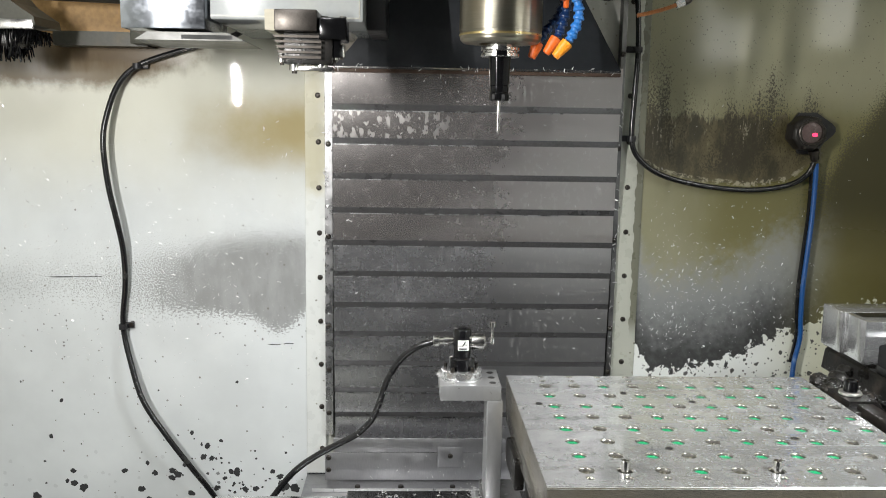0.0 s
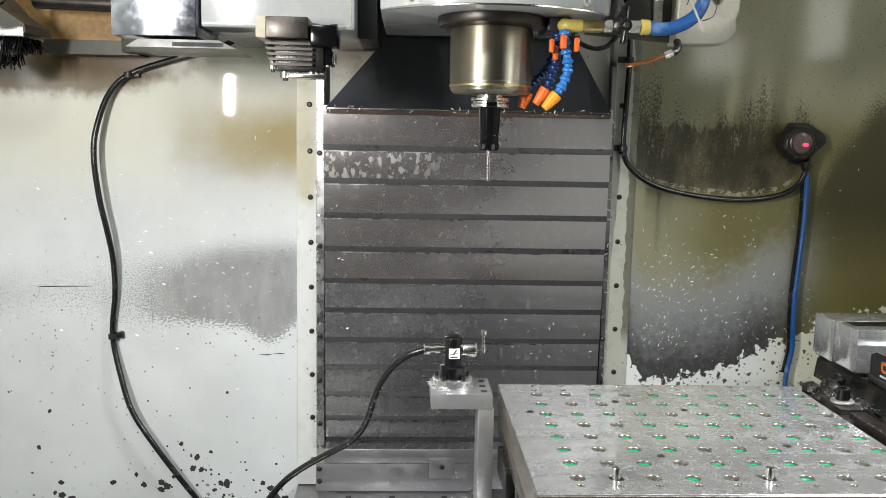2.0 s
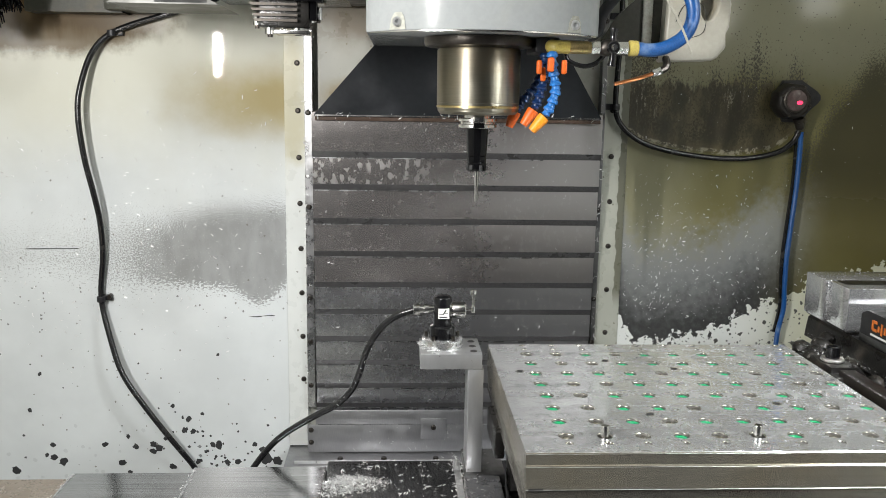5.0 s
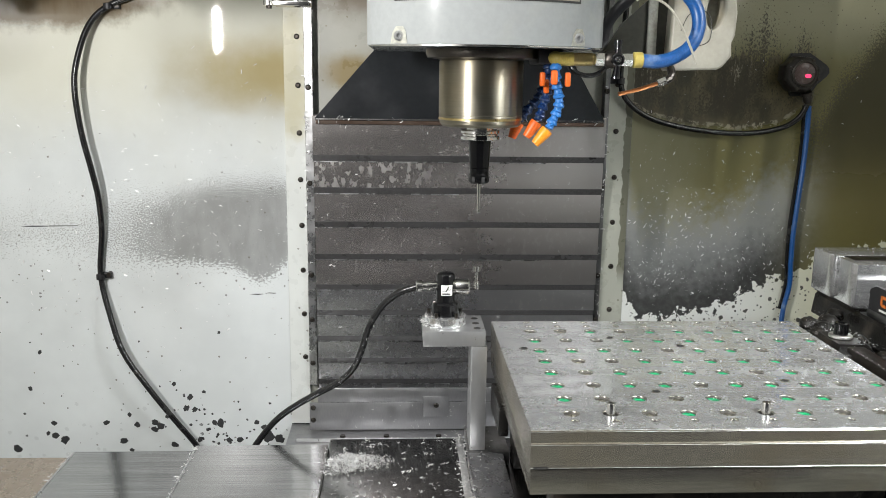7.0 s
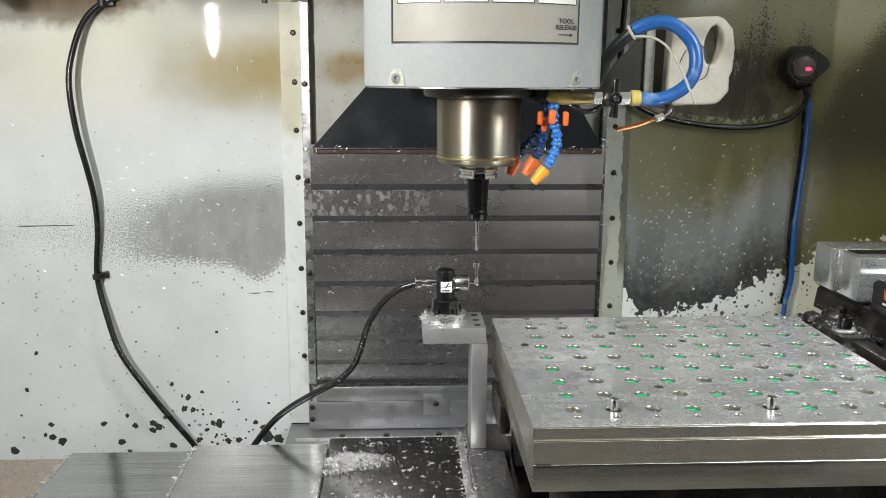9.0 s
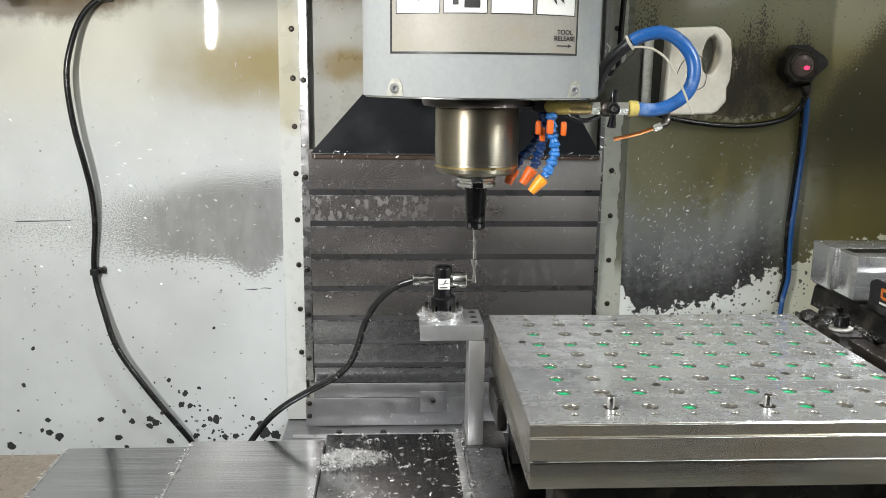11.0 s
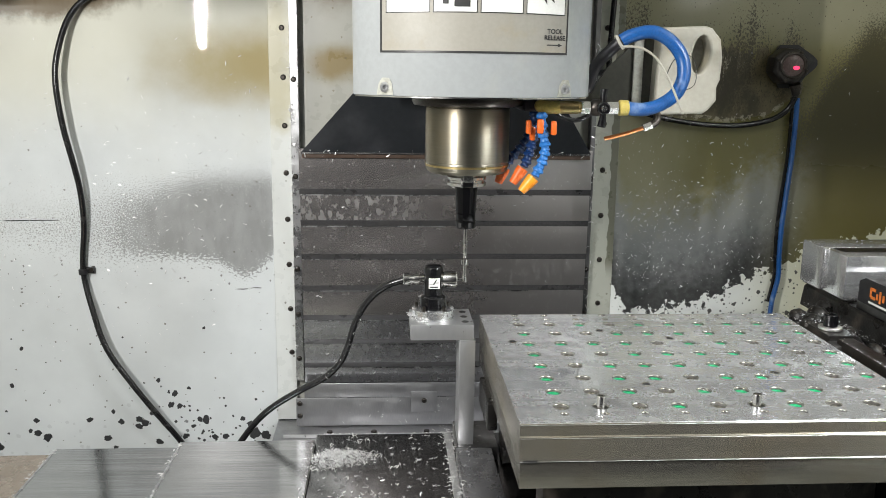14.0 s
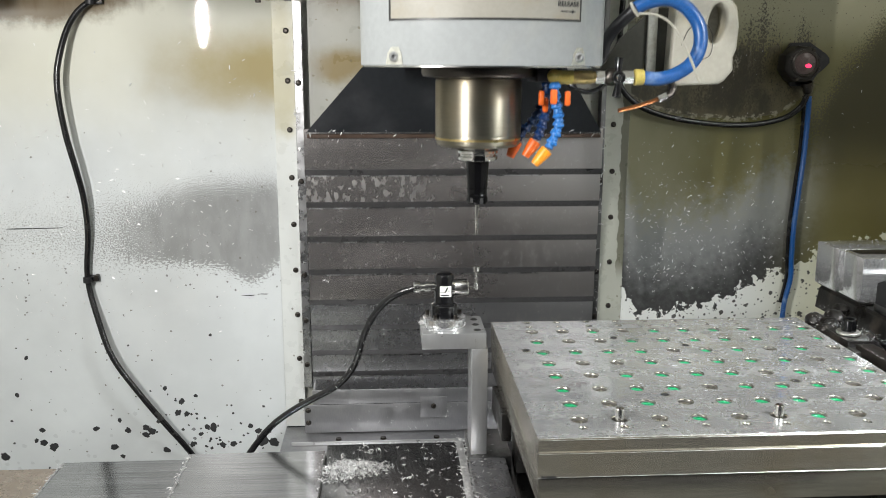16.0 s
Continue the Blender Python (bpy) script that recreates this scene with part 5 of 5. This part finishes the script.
    bmesh.ops.create_icosphere(bm, subdivisions=3, radius=1)
    for q in bm.verts:
        q.co *= rnd.uniform(0.86, 1.12)
        q.co = Vector((x + q.co.x * rx, y + q.co.y * ry, z + q.co.z * rz))
    return part(name, bm, "cast", parent, label, smooth=70)


def vise():
    v = thing("machine_vise", "oily black machine vise with aluminium soft jaws", "vise", (0.7, 0.3, 0.776))
    swap = Matrix(((0, 1, 0, 0), (1, 0, 0, 0), (0, 0, 1, 0), (0, 0, 0, 1)))

    part("base", slab([(0.520, 0.7758), (0.92, 0.7758), (0.92, 0.972), (0.604, 0.972), (0.575, 0.962), (0.555, 0.930), (0.520, 0.915)], -0.08, 0.440), "cast", v, smooth=None)
    part("bed", slab([(0.592, 0.9725), (0.90, 0.9725), (0.90, 1.0145), (0.602, 1.0145), (0.597, 1.010), (0.594, 0.990)], -0.06, 0.575), "cast", v, "black oily bed", smooth=None)
    part("bed_rail", box(0.604, 0.90, -0.06, 0.400, 1.0148, 1.0300, 0.0015), "channel_dull", v, "worn grey slide rail")
    part("rear_block", box(0.599, 0.90, 0.432, 0.588, 1.0148, 1.0185, 0.001), "cast", v)
    part("rear_jaw", box(0.594, 0.90, 0.512, 0.590, 1.0190, 1.0990, 0.0008), "jaw", v, "aluminium rear jaw")
    front = part("front_jaw", box(0.5985, 0.90, 0.435, 0.508, 1.0190, 1.0985, 0.0008), "jaw", v, "aluminium soft jaw")
    part("top_groove", box(0.612, 0.899, 0.470, 0.5085, 1.0978, 1.0990), "steel_dark", front, "oily dark step", smooth=None)
    slide = part("moving_slide", slab([(0.20, 1.0305), (0.390, 1.0305), (0.390, 1.066), (0.372, 1.0745), (0.20, 1.0745)], 0.600, 0.90), "black", v, "black sliding body")
    slide.data.transform(Matrix.Translation(ORIGIN[v]))
    slide.data.transform(swap)
    slide.data.transform(Matrix.Translation(-ORIGIN[v]))
    # bar and clamp that hold the vise down beside the plate
    part("side_bar", box(0.4915, 0.519, -0.07, 0.250, 0.900, 1.0065, 0.0015), "steel_dark", v, "dull dark steel side bar")
    cl = part("hold_down_clamp", slab([(0.486, 0.955), (0.545, 0.955), (0.545, 0.992), (0.530, 1.006), (0.486, 1.006)], 0.262, 0.335), "cast", v, "black clamp block", smooth=None)
    part("clamp_toe", box(0.482, 0.512, 0.234, 0.2615, 0.955, 0.9985, 0.002), "channel_dull", cl, "worn grey clamp toe")
    part("clamp_tail", box(0.492, 0.540, 0.3355, 0.432, 0.940, 0.988, 0.010), "cast", cl)
    part("washer", lathe([(0.0175, 1.0065), (0.0185, 1.0075), (0.0185, 1.0105), (0.0175, 1.0115), (0.010, 1.0117)], Matrix.Translation((0.506, 0.300, 0)), 28), "bright_edge", cl, "bright steel washer")
    part("clamp_bolt", lathe([(0.0112, 1.0118), (0.0112, 1.0300), (0.0100, 1.0315), (0.0065, 1.0315), (0.0060, 1.022)], Matrix.Translation((0.506, 0.300, 0)), 20), "black_ox", cl, "black socket bolt")
    rnd = random.Random(9)
    for x, y, z, r in ((0.512, 0.420, 0.992, 0.016), (0.524, 0.395, 0.990, 0.017), (0.505, 0.372, 0.990, 0.013), (0.530, 0.360, 0.985, 0.016), (0.548, 0.420, 0.995, 0.018), (0.560, 0.340, 0.985, 0.015), (0.545, 0.300, 0.985, 0.014), (0.555, 0.250, 0.985, 0.013), (0.574, 0.450, 1.000, 0.014)):
        greasy_lump("clod", x, y, z, r, r * 1.2, r * 0.9, rnd, v, "greasy clod of chips")
    # plain orange mark and pale bars in place of the maker's lettering, on the flank of the slide
    for y0, y1, z0, z1, m in ((0.338, 0.352, 1.058, 1.063, "logo"), (0.349, 0.354, 1.046, 1.062, "logo"), (0.338, 0.350, 1.044, 1.049, "logo"), (0.330, 0.335, 1.046, 1.056, "logo"), (0.321, 0.326, 1.042, 1.062, "logo"), (0.311, 0.316, 1.046, 1.058, "logo"), (0.286, 0.305, 1.058, 1.064, "logo"), (0.293, 0.299, 1.042, 1.060, "logo"), (0.25, 0.356, 1.0350, 1.0385, "white")):
        part("mark", box(0.5990, 0.6004, y0, y1, z0, z1), m, slide, smooth=None)
    return v


# ---- cables and the indicator on the rear wall ----
def wall_cables():
    c = thing("wall_cable", "black cable clipped down the white wall", "cable", (-0.9, 0.88, 0.95))
    part("sheath", tube([(-0.6013, 0.882, 1.6358), (-0.6449, 0.886, 1.6154), (-0.7321, 0.886, 1.5914), (-0.8313, 0.886, 1.5573), (-0.8763, 0.872, 1.5137), (-0.9014, 0.856, 1.4383), (-0.9076, 0.850, 1.3764), (-0.8995, 0.850, 1.2882), (-0.8854, 0.854, 1.2104), (-0.8782, 0.864, 1.1455), (-0.8817, 0.880, 1.0676), (-0.8924, 0.886, 0.9691), (-0.8722, 0.870, 0.8800), (-0.8428, 0.854, 0.7971), (-0.7899, 0.848, 0.7147), (-0.7355, 0.854, 0.6330), (-0.6995, 0.864, 0.5773), (-0.6521, 0.885, 0.4877)], 0.0064, 12), "cable", c)
    for x, z in ((-0.838, 1.553), (-0.891, 0.966)):
        part("clip", lathe([(0.0095, -0.006), (0.0098, -0.004), (0.0098, 0.004), (0.0095, 0.006)], Matrix.Translation((x, 0.882, z)), 14), "black", c, "black cable clip")
        part("clip_screw", rod((x + 0.016, 0.899, z + 0.004), (x + 0.016, 0.886, z + 0.004), 0.006, 0.005, 10), "steel_dark", c)
        part("clip_strap", box(x - 0.008, x + 0.022, 0.888, 0.899, z - 0.005, z + 0.008, 0.002), "black", c)
    d = thing("sensor_cable", "black cable looping along the grimy wall", "cable", (0.27, 0.88, 1.5))
    part("sheath", tube([(0.235, 0.882, 1.84), (0.245, 0.882, 1.766), (0.262, 0.882, 1.718), (0.269, 0.882, 1.608), (0.266, 0.882, 1.509), (0.264, 0.88, 1.414), (0.281, 0.88, 1.370), (0.329, 0.88, 1.335), (0.402, 0.882, 1.314), (0.494, 0.882, 1.302), (0.573, 0.882, 1.302), (0.638, 0.88, 1.315), (0.672, 0.876, 1.338), (0.684, 0.87, 1.366)], 0.0062, 12), "cable", d)
    for x, z in ((0.269, 1.610), (0.264, 1.412)):
        part("clip", lathe([(0.0095, -0.006), (0.0098, -0.004), (0.0098, 0.004), (0.0095, 0.006)], Matrix.Translation((x, 0.882, z)), 14), "black", d, "black cable clip")
        part("clip_strap", box(x - 0.024, x + 0.012, 0.888, 0.897, z - 0.006, z + 0.008, 0.002), "black", d)
    e = thing("air_cord", "coiled blue air cord hanging down the wall", "air cord", (0.685, 0.88, 1.1))
    path = smooth_path([(0.690, 0.872, 1.364), (0.693, 0.876, 1.312), (0.694, 0.88, 1.233), (0.690, 0.88, 1.154), (0.686, 0.88, 1.073), (0.687, 0.88, 1.005), (0.689, 0.88, 0.950), (0.680, 0.88, 0.895), (0.678, 0.88, 0.853), (0.67, 0.87, 0.78)], 14)
    bm = bmesh.new()
    rings = []
    for i, p in enumerate(path):
        r = 0.0062 if i % 2 else 0.0052
        rings.append([bm.verts.new(p + Vector((r * math.cos(2 * math.pi * k / 10), r * math.sin(2 * math.pi * k / 10), 0))) for k in range(10)])
    for a, b in zip(rings, rings[1:]):
        for k in range(10):
            bm.faces.new((a[k], a[(k + 1) % 10], b[(k + 1) % 10], b[k]))
    part("coil", bm, "blue_hose", e)
    part("core_cable", tube([(0.686, 0.886, 1.364), (0.690, 0.890, 1.312), (0.690, 0.891, 1.233), (0.685, 0.891, 1.154), (0.681, 0.891, 1.073), (0.683, 0.891, 1.005), (0.685, 0.891, 0.95), (0.676, 0.891, 0.89)], 0.005, 8), "cable", e, "black cable behind the cord")


def indicator():
    s = thing("wall_sensor", "dark metal wall sensor with a glowing red lens", "sensor", (0.66, 0.88, 1.43))
    part("bracket", slab([(0.628, 1.452), (0.645, 1.478), (0.686, 1.479), (0.724, 1.455), (0.7325, 1.446), (0.7335, 1.436), (0.728, 1.428), (0.708, 1.410), (0.692, 1.385), (0.650, 1.385)], 0.882, 0.890), "black", s, "black bracket plate", smooth=None)
    body = lathe([(0.0405, 0.0), (0.041, 0.003), (0.041, 0.034), (0.039, 0.040), (0.034, 0.044), (0.030, 0.0441)], Matrix.Translation((0.655, 0.882, 1.432)) @ Matrix.Rotation(radians(90), 4, "X") @ Matrix.Rotation(radians(18), 4, "Z"), 8)
    b = part("housing", body, "sensor", s, "dull grey metal housing")
    m = Matrix.Translation((0.657, 0.838, 1.434)) @ Matrix.Rotation(radians(90), 4, "X")
    part("lens_ring", lathe([(0.029, 0), (0.029, 0.002), (0.027, 0.0035), (0.024, 0.0035), (0.023, 0.0015)], m, 36), "steel_dark", b)
    lens = part("lens", lathe([(0.024, 0.0012), (0.022, 0.0028), (0.012, 0.0042), (0.002, 0.0046)], m, 32), "red_lens", b, "red tinted lens")
    part("glow_spot", lathe([(0.0058, 0.0036), (0.0055, 0.0050), (0.003, 0.0056)], m @ Matrix.Translation((0.006, -0.005, 0)) @ Matrix.Diagonal((1.25, 0.75, 1, 1)), 20), "red_glow", lens, "glowing red spot")
    for dx, dz in ((-0.031, 0.013), (0.018, 0.029), (-0.013, -0.031), (0.033, -0.010)):
        part("screw", rod((0.656 + dx, 0.838, 1.432 + dz), (0.656 + dx, 0.8355, 1.432 + dz), 0.0042, 0.0035, 10), "steel_dark", b)
    part("gland", lathe([(0.012, 0), (0.012, 0.008), (0.0095, 0.009), (0.0095, 0.022), (0.007, 0.026)], frame_to((0.676, 0.862, 1.394), (0.684, 0.868, 1.37))[0], 14), "steel_dark", s)


# ---- tool changer at the upper left ----
def tool_changer():
    t = thing("tool_changer", "pale painted tool changer housing with steel gripper arm", "tool changer", (-0.45, 0.6, 1.61))
    h = part("housing", box(-0.590, -0.322, 0.500, 0.890, 1.617, 2.20, 0.004, seg=3), "head", t, "pale painted housing")
    part("hatch_edge", box(-0.588, -0.329, 0.4985, 0.5005, 1.622, 1.6245), "bracket", h)
    part("hatch_edge", box(-0.3300, -0.3275, 0.4985, 0.5005, 1.622, 2.10), "bracket", h)
    # black box put where only a shaded recess lies behind the housing
    part("side_recess", box(-0.3215, -0.285, 0.60, 0.80, 1.612, 2.20, 0.004), "black", t, "black box standing for a shaded recess")
    g = part("gripper_block", box(-0.462, -0.392, 0.395, 0.478, 1.590, 1.625, 0.002), "steel_dark", t, "oily steel gripper block")
    part("gripper_cheek", slab([(-0.478, 1.592), (-0.4625, 1.590), (-0.4625, 1.625), (-0.478, 1.624)], 0.400, 0.470), "spindle", g)
    part("pivot_block", box(-0.390, -0.345, 0.400, 0.480, 1.578, 1.614, 0.003), "black_ox", g)
    for x in (-0.383, -0.352):
        part("cap_screw", rod((x, 0.43, 1.613), (x, 0.43, 1.618), 0.006, None, 12), "steel_dark", g)
    for k in range(5):
        part("fin", slab([(-0.466 + 0.002 * k, 1.5845 - 0.0085 * k), (-0.386, 1.5845 - 0.0085 * k), (-0.386, 1.5805 - 0.0085 * k), (-0.462 + 0.002 * k, 1.5805 - 0.0085 * k)], 0.405, 0.475), "steel_dark", g, "thin steel fin")
    part("gripper_core", box(-0.450, -0.368, 0.415, 0.47, 1.538, 1.590, 0.003), "cast", g)
    for x, z, r in ((-0.455, 1.5455, 0.007), (-0.434, 1.532, 0.009), (-0.412, 1.541, 0.008), (-0.388, 1.535, 0.011), (-0.368, 1.551, 0.009), (-0.354, 1.556, 0.006)):
        part("cap_screw", lathe([(r, z - 0.004), (r, z + 0.014), (r * 0.8, z + 0.016)], Matrix.Translation((x, 0.432, 0)), 16), "chrome", g)
        part("screw_tip", lathe([(r * 0.5, z - 0.009), (r * 0.55, z - 0.004)], Matrix.Translation((x, 0.432, 0)), 10), "steel_dark", g)
    part("gripper_foot", box(-0.425, -0.368, 0.41, 0.46, 1.527, 1.534, 0.001), "chrome", g)
    part("hanger", box(-0.380, -0.356, 0.42, 0.445, 1.55, 1.58, 0.002), "black_ox", g)
    # arm cover plates
    p = part("arm_cover", box(-0.745, -0.598, 0.500, 0.680, 1.599, 1.80, 0.002), "mottled", t, "steel arm cover with reflections in its colour")
    part("lower_plate", slab([(-0.722, 1.580), (-0.700, 1.594), (-0.560, 1.594), (-0.530, 1.580)], 0.500, 0.690), "grey_cast", p, smooth=None)
    part("slot", box(-0.640, -0.552, 0.4985, 0.52, 1.5825, 1.5895), "dark", p)
    # carriage casting at the far side
    q = thing("carousel_bracket", "grey casting with a black bristle brush", "bracket", (-1.0, 0.6, 1.6))
    part("casting", slab([(-1.14, 1.612), (-0.942, 1.612), (-0.945, 1.628), (-0.985, 1.655), (-1.015, 1.69), (-1.03, 1.74), (-1.14, 1.74)], 0.62, 0.74), "grey_cast", q, smooth=None)
    part("rail", box(-1.14, -0.945, 0.615, 0.62, 1.604, 1.622, 0.001), "chrome", q)
    rnd = random.Random(5)
    bm = bmesh.new()
    part("brush_core", box(-1.13, -0.985, 0.645, 0.715, 1.572, 1.606, 0.008), "cast", q)
    for k in range(520):
        x, y = rnd.uniform(-1.13, -0.955), rnd.uniform(0.64, 0.72)
        ln = rnd.uniform(0.03, 0.06) * (1.0 if x < -0.985 else 0.5)
        rod((x, y, 1.606), (x + rnd.uniform(-0.012, 0.012), y + rnd.uniform(-0.01, 0.01), 1.606 - ln), 0.0022, 0.0012, 4, bm)
    part("bristles", bm, "black_ox", q, "wet black bristles")
    part("bolt", rod((-0.987, 0.618, 1.672), (-0.987, 0.610, 1.672), 0.012, 0.010, 14), "steel_dark", q)
    r = thing("carousel_opening", "ochre opening above a grey sill in the wall", "opening", (-0.87, 0.89, 1.6), kind="structure")
    part("inner_panel", box(-1.10, -0.82, 0.893, 0.8985, 1.620, 1.80), "tan", r, "ochre inner panel", smooth=None)
    part("sill", slab([(-1.00, 1.592), (-0.80, 1.592), (-0.84, 1.622), (-1.00, 1.622)], 0.84, 0.8985), "grey_cast", r, smooth=None)
    part("jamb", box(-0.825, -0.74, 0.80, 0.8985, 1.595, 1.80, 0.002), "grey_cast", r)
    part("shaft", rod((-1.00, 0.80, 1.695), (-0.80, 0.80, 1.690), 0.016, None, 18, None, 0.002), "steel_dark", r)


# ---- chips ----
def chips():
    X, Y, Z = (1, 0, 0), (0, 1, 0), (0, 0, 1)
    rnd = random.Random(21)
    spots = []
    for k in range(430):
        z = rnd.triangular(0.75, 1.5, 1.05)
        spots.append(((rnd.uniform(-1.2, -0.48), 0.8995, z), X, Z, rnd.uniform(0.002, 0.010)))
    for k in range(760):
        spots.append(((rnd.triangular(0.285, 0.80, 0.36), 0.8995, rnd.triangular(0.90, 1.30, 0.98)), X, Z, rnd.uniform(0.001, 0.003) if rnd.random() < 0.7 else rnd.uniform(0.003, 0.009)))
    for k in range(50):
        spots.append(((rnd.uniform(0.30, 0.90), 0.8995, rnd.uniform(1.1, 1.5)), X, Z, rnd.uniform(0.001, 0.006)))
    for k in range(120):
        spots.append(((rnd.choice((-0.427, 0.24)) + rnd.uniform(-0.006, 0.006), 0.885, rnd.uniform(0.7, 1.5)), X, Z, rnd.uniform(0.003, 0.012)))
    for k in range(90):
        spots.append(((rnd.uniform(-0.4, 0.22), 0.8538, rnd.uniform(0.61, 0.672)), X, Z, rnd.uniform(0.002, 0.006)))
    slivers("wall_swarf", "thin bright metal slivers stuck to the walls", "swarf", spots, 1)
    spots = []
    for k in range(270):
        x, y = rnd.uniform(-0.335, -0.12), rnd.uniform(-0.05, 0.42)
        for j in range(rnd.choice((1, 1, 2, 3, 4, 6))):
            n = Vector((rnd.gauss(0, 0.5), rnd.gauss(0, 0.5), 1)).normalized()
            u = n.orthogonal().normalized()
            spots.append(((x + rnd.gauss(0, 0.0028), y + rnd.gauss(0, 0.0022), 0.7765 + rnd.uniform(0, 0.002)), tuple(u), tuple(n.cross(u)), rnd.uniform(0.003, 0.0075)))
    for k in range(60):
        spots.append(((rnd.uniform(-0.34, -0.11), 0.425, 0.777), X, Y, rnd.uniform(0.003, 0.009)))
    for k in range(360):
        spots.append(((-0.112 + rnd.gauss(0, 0.008), rnd.uniform(0.1, 0.42), 0.777 + abs(rnd.gauss(0, 0.012))), X, Y, rnd.uniform(0.003, 0.010)))
    for k in range(110):
        spots.append(((rnd.uniform(-0.102, -0.06), rnd.uniform(0.2, 0.42), 0.8005 if rnd.random() < 0.4 else 0.777), X, Y, rnd.uniform(0.003, 0.009)))
    for x, z in ((-0.574, 0.7810), (-0.787, 0.7695), (-0.349, 0.7812)):
        for k in range(130 if x < -0.4 else 40):
            spots.append(((x + rnd.gauss(0, 0.0035), rnd.uniform(-0.12, 0.39), z), X, Y, rnd.uniform(0.003, 0.009)))
    slivers("table_swarf", "scattered aluminium chips on the table", "swarf", spots, 2)
    spots = []
    for k in range(2600):
        a, q = rnd.uniform(0, 2 * math.pi), rnd.random() ** 0.6
        lobe = 0.72 + 0.2 * math.sin(2 * a + 0.6) + 0.16 * math.sin(3 * a + 2.0) + 0.1 * math.sin(7 * a)
        x, y = -0.300 + 0.066 * q * lobe * math.cos(a) + rnd.gauss(0, 0.005), 0.327 + 0.052 * q * lobe * math.sin(a) + rnd.gauss(0, 0.005)
        h = 0.010 * (1 - q) * rnd.random()
        tilt = Vector((rnd.gauss(0, 1), rnd.gauss(0, 1), rnd.gauss(0, 1))).normalized()
        u = tilt.orthogonal().normalized()
        spots.append(((x, y, 0.7775 + h), tuple(u), tuple(tilt.cross(u)), rnd.uniform(0.002, 0.0065)))
    slivers("swarf_heap", "small heap of curled aluminium chips on the table", "swarf", spots, 3)
    spots = []
    for k in range(90):
        spots.append(((rnd.uniform(-0.05, 0.46), rnd.uniform(-0.04, 0.41), 1.0002), X, Y, rnd.uniform(0.002, 0.006)))
    for k in range(170):
        spots.append(((rnd.triangular(0.10, 0.47, 0.43), rnd.uniform(0.03, 0.41), 1.0002), X, Y, rnd.uniform(0.002, 0.008)))
    for k in range(120):
        a = rnd.uniform(2.0, 4.4)
        spots.append(((-0.1435 + rnd.uniform(0.03, 0.042) * math.cos(a), 0.372 + rnd.uniform(0.03, 0.05) * math.sin(a), 1.0095 + abs(rnd.gauss(0, 0.004))), X, Y, rnd.uniform(0.004, 0.012)))
    for k in range(850):
        x = rnd.uniform(0.495, 0.598)
        y = rnd.uniform(0.0, 0.50) if x > 0.545 else rnd.uniform(0.255, 0.43)
        z = 0.990 + rnd.uniform(0, 0.016) if x < 0.56 else 0.974 + rnd.uniform(0, 0.012)
        n = Vector((rnd.gauss(0, 0.7), rnd.gauss(0, 0.7), 1)).normalized()
        u = n.orthogonal().normalized()
        spots.append(((x, y, z), tuple(u), tuple(n.cross(u)), rnd.uniform(0.0012, 0.0045)))
    for k in range(90):
        spots.append(((0.4925 + rnd.gauss(0, 0.001), rnd.uniform(-0.05, 0.25), 1.0068), X, Y, rnd.uniform(0.002, 0.007)))
    for k in range(60):
        spots.append(((rnd.uniform(0.555, 0.89), rnd.uniform(0.512, 0.585), 1.0993), X, Y, rnd.uniform(0.003, 0.009)))
    for p in smooth_path([(-0.261, 0.393, 1.018), (-0.287, 0.408, 0.948), (-0.327, 0.423, 0.886)], 14):
        if rnd.random() < 0.6:
            spots.append(((p.x + rnd.uniform(-0.003, 0.003), p.y - 0.0058, p.z + rnd.uniform(-0.004, 0.004)), X, Z, rnd.uniform(0.0012, 0.004)))
    slivers("fixture_swarf", "fine bright chips on plate, probe block and vise", "swarf", spots, 4)


FALL = [(0.0, 0.321), (0.5, 0.304), (1.0, 0.287), (1.5, 0.269), (2.0, 0.252), (2.5, 0.2345), (3.0, 0.217), (3.5, 0.1995), (4.0, 0.1825), (4.5, 0.166), (5.0, 0.1495), (5.5, 0.1335), (6.0, 0.122), (6.5, 0.105), (7.0, 0.088), (7.5, 0.071), (8.0, 0.055), (8.5, 0.037), (9.0, 0.019), (9.4, 0.006), (9.8, 0.001), (10.4, 0.0), (11.5, 0.0), (14.6, 0.0), (14.8, 0.004), (15.0, 0.0085), (15.7, 0.0085), (15.8, 0.019), (15.9, 0.035), (16.0, 0.051)]


def motions():
    base = HEAD.location.copy()
    walk(HEAD, [(t, pose(base.x, base.y, base.z + d)) for t, d in FALL])
    for ob, share in COVER_PARTS:
        walk(ob, [(t, pose(0, 0, d * share)) for t, d in FALL])


enclosure()
lamp_bodies()
way_cover()
HEAD = spindle_head()
fixture_plate()
table()
tool_setter()
vise()
wall_cables()
indicator()
tool_changer()
chips()
motions()
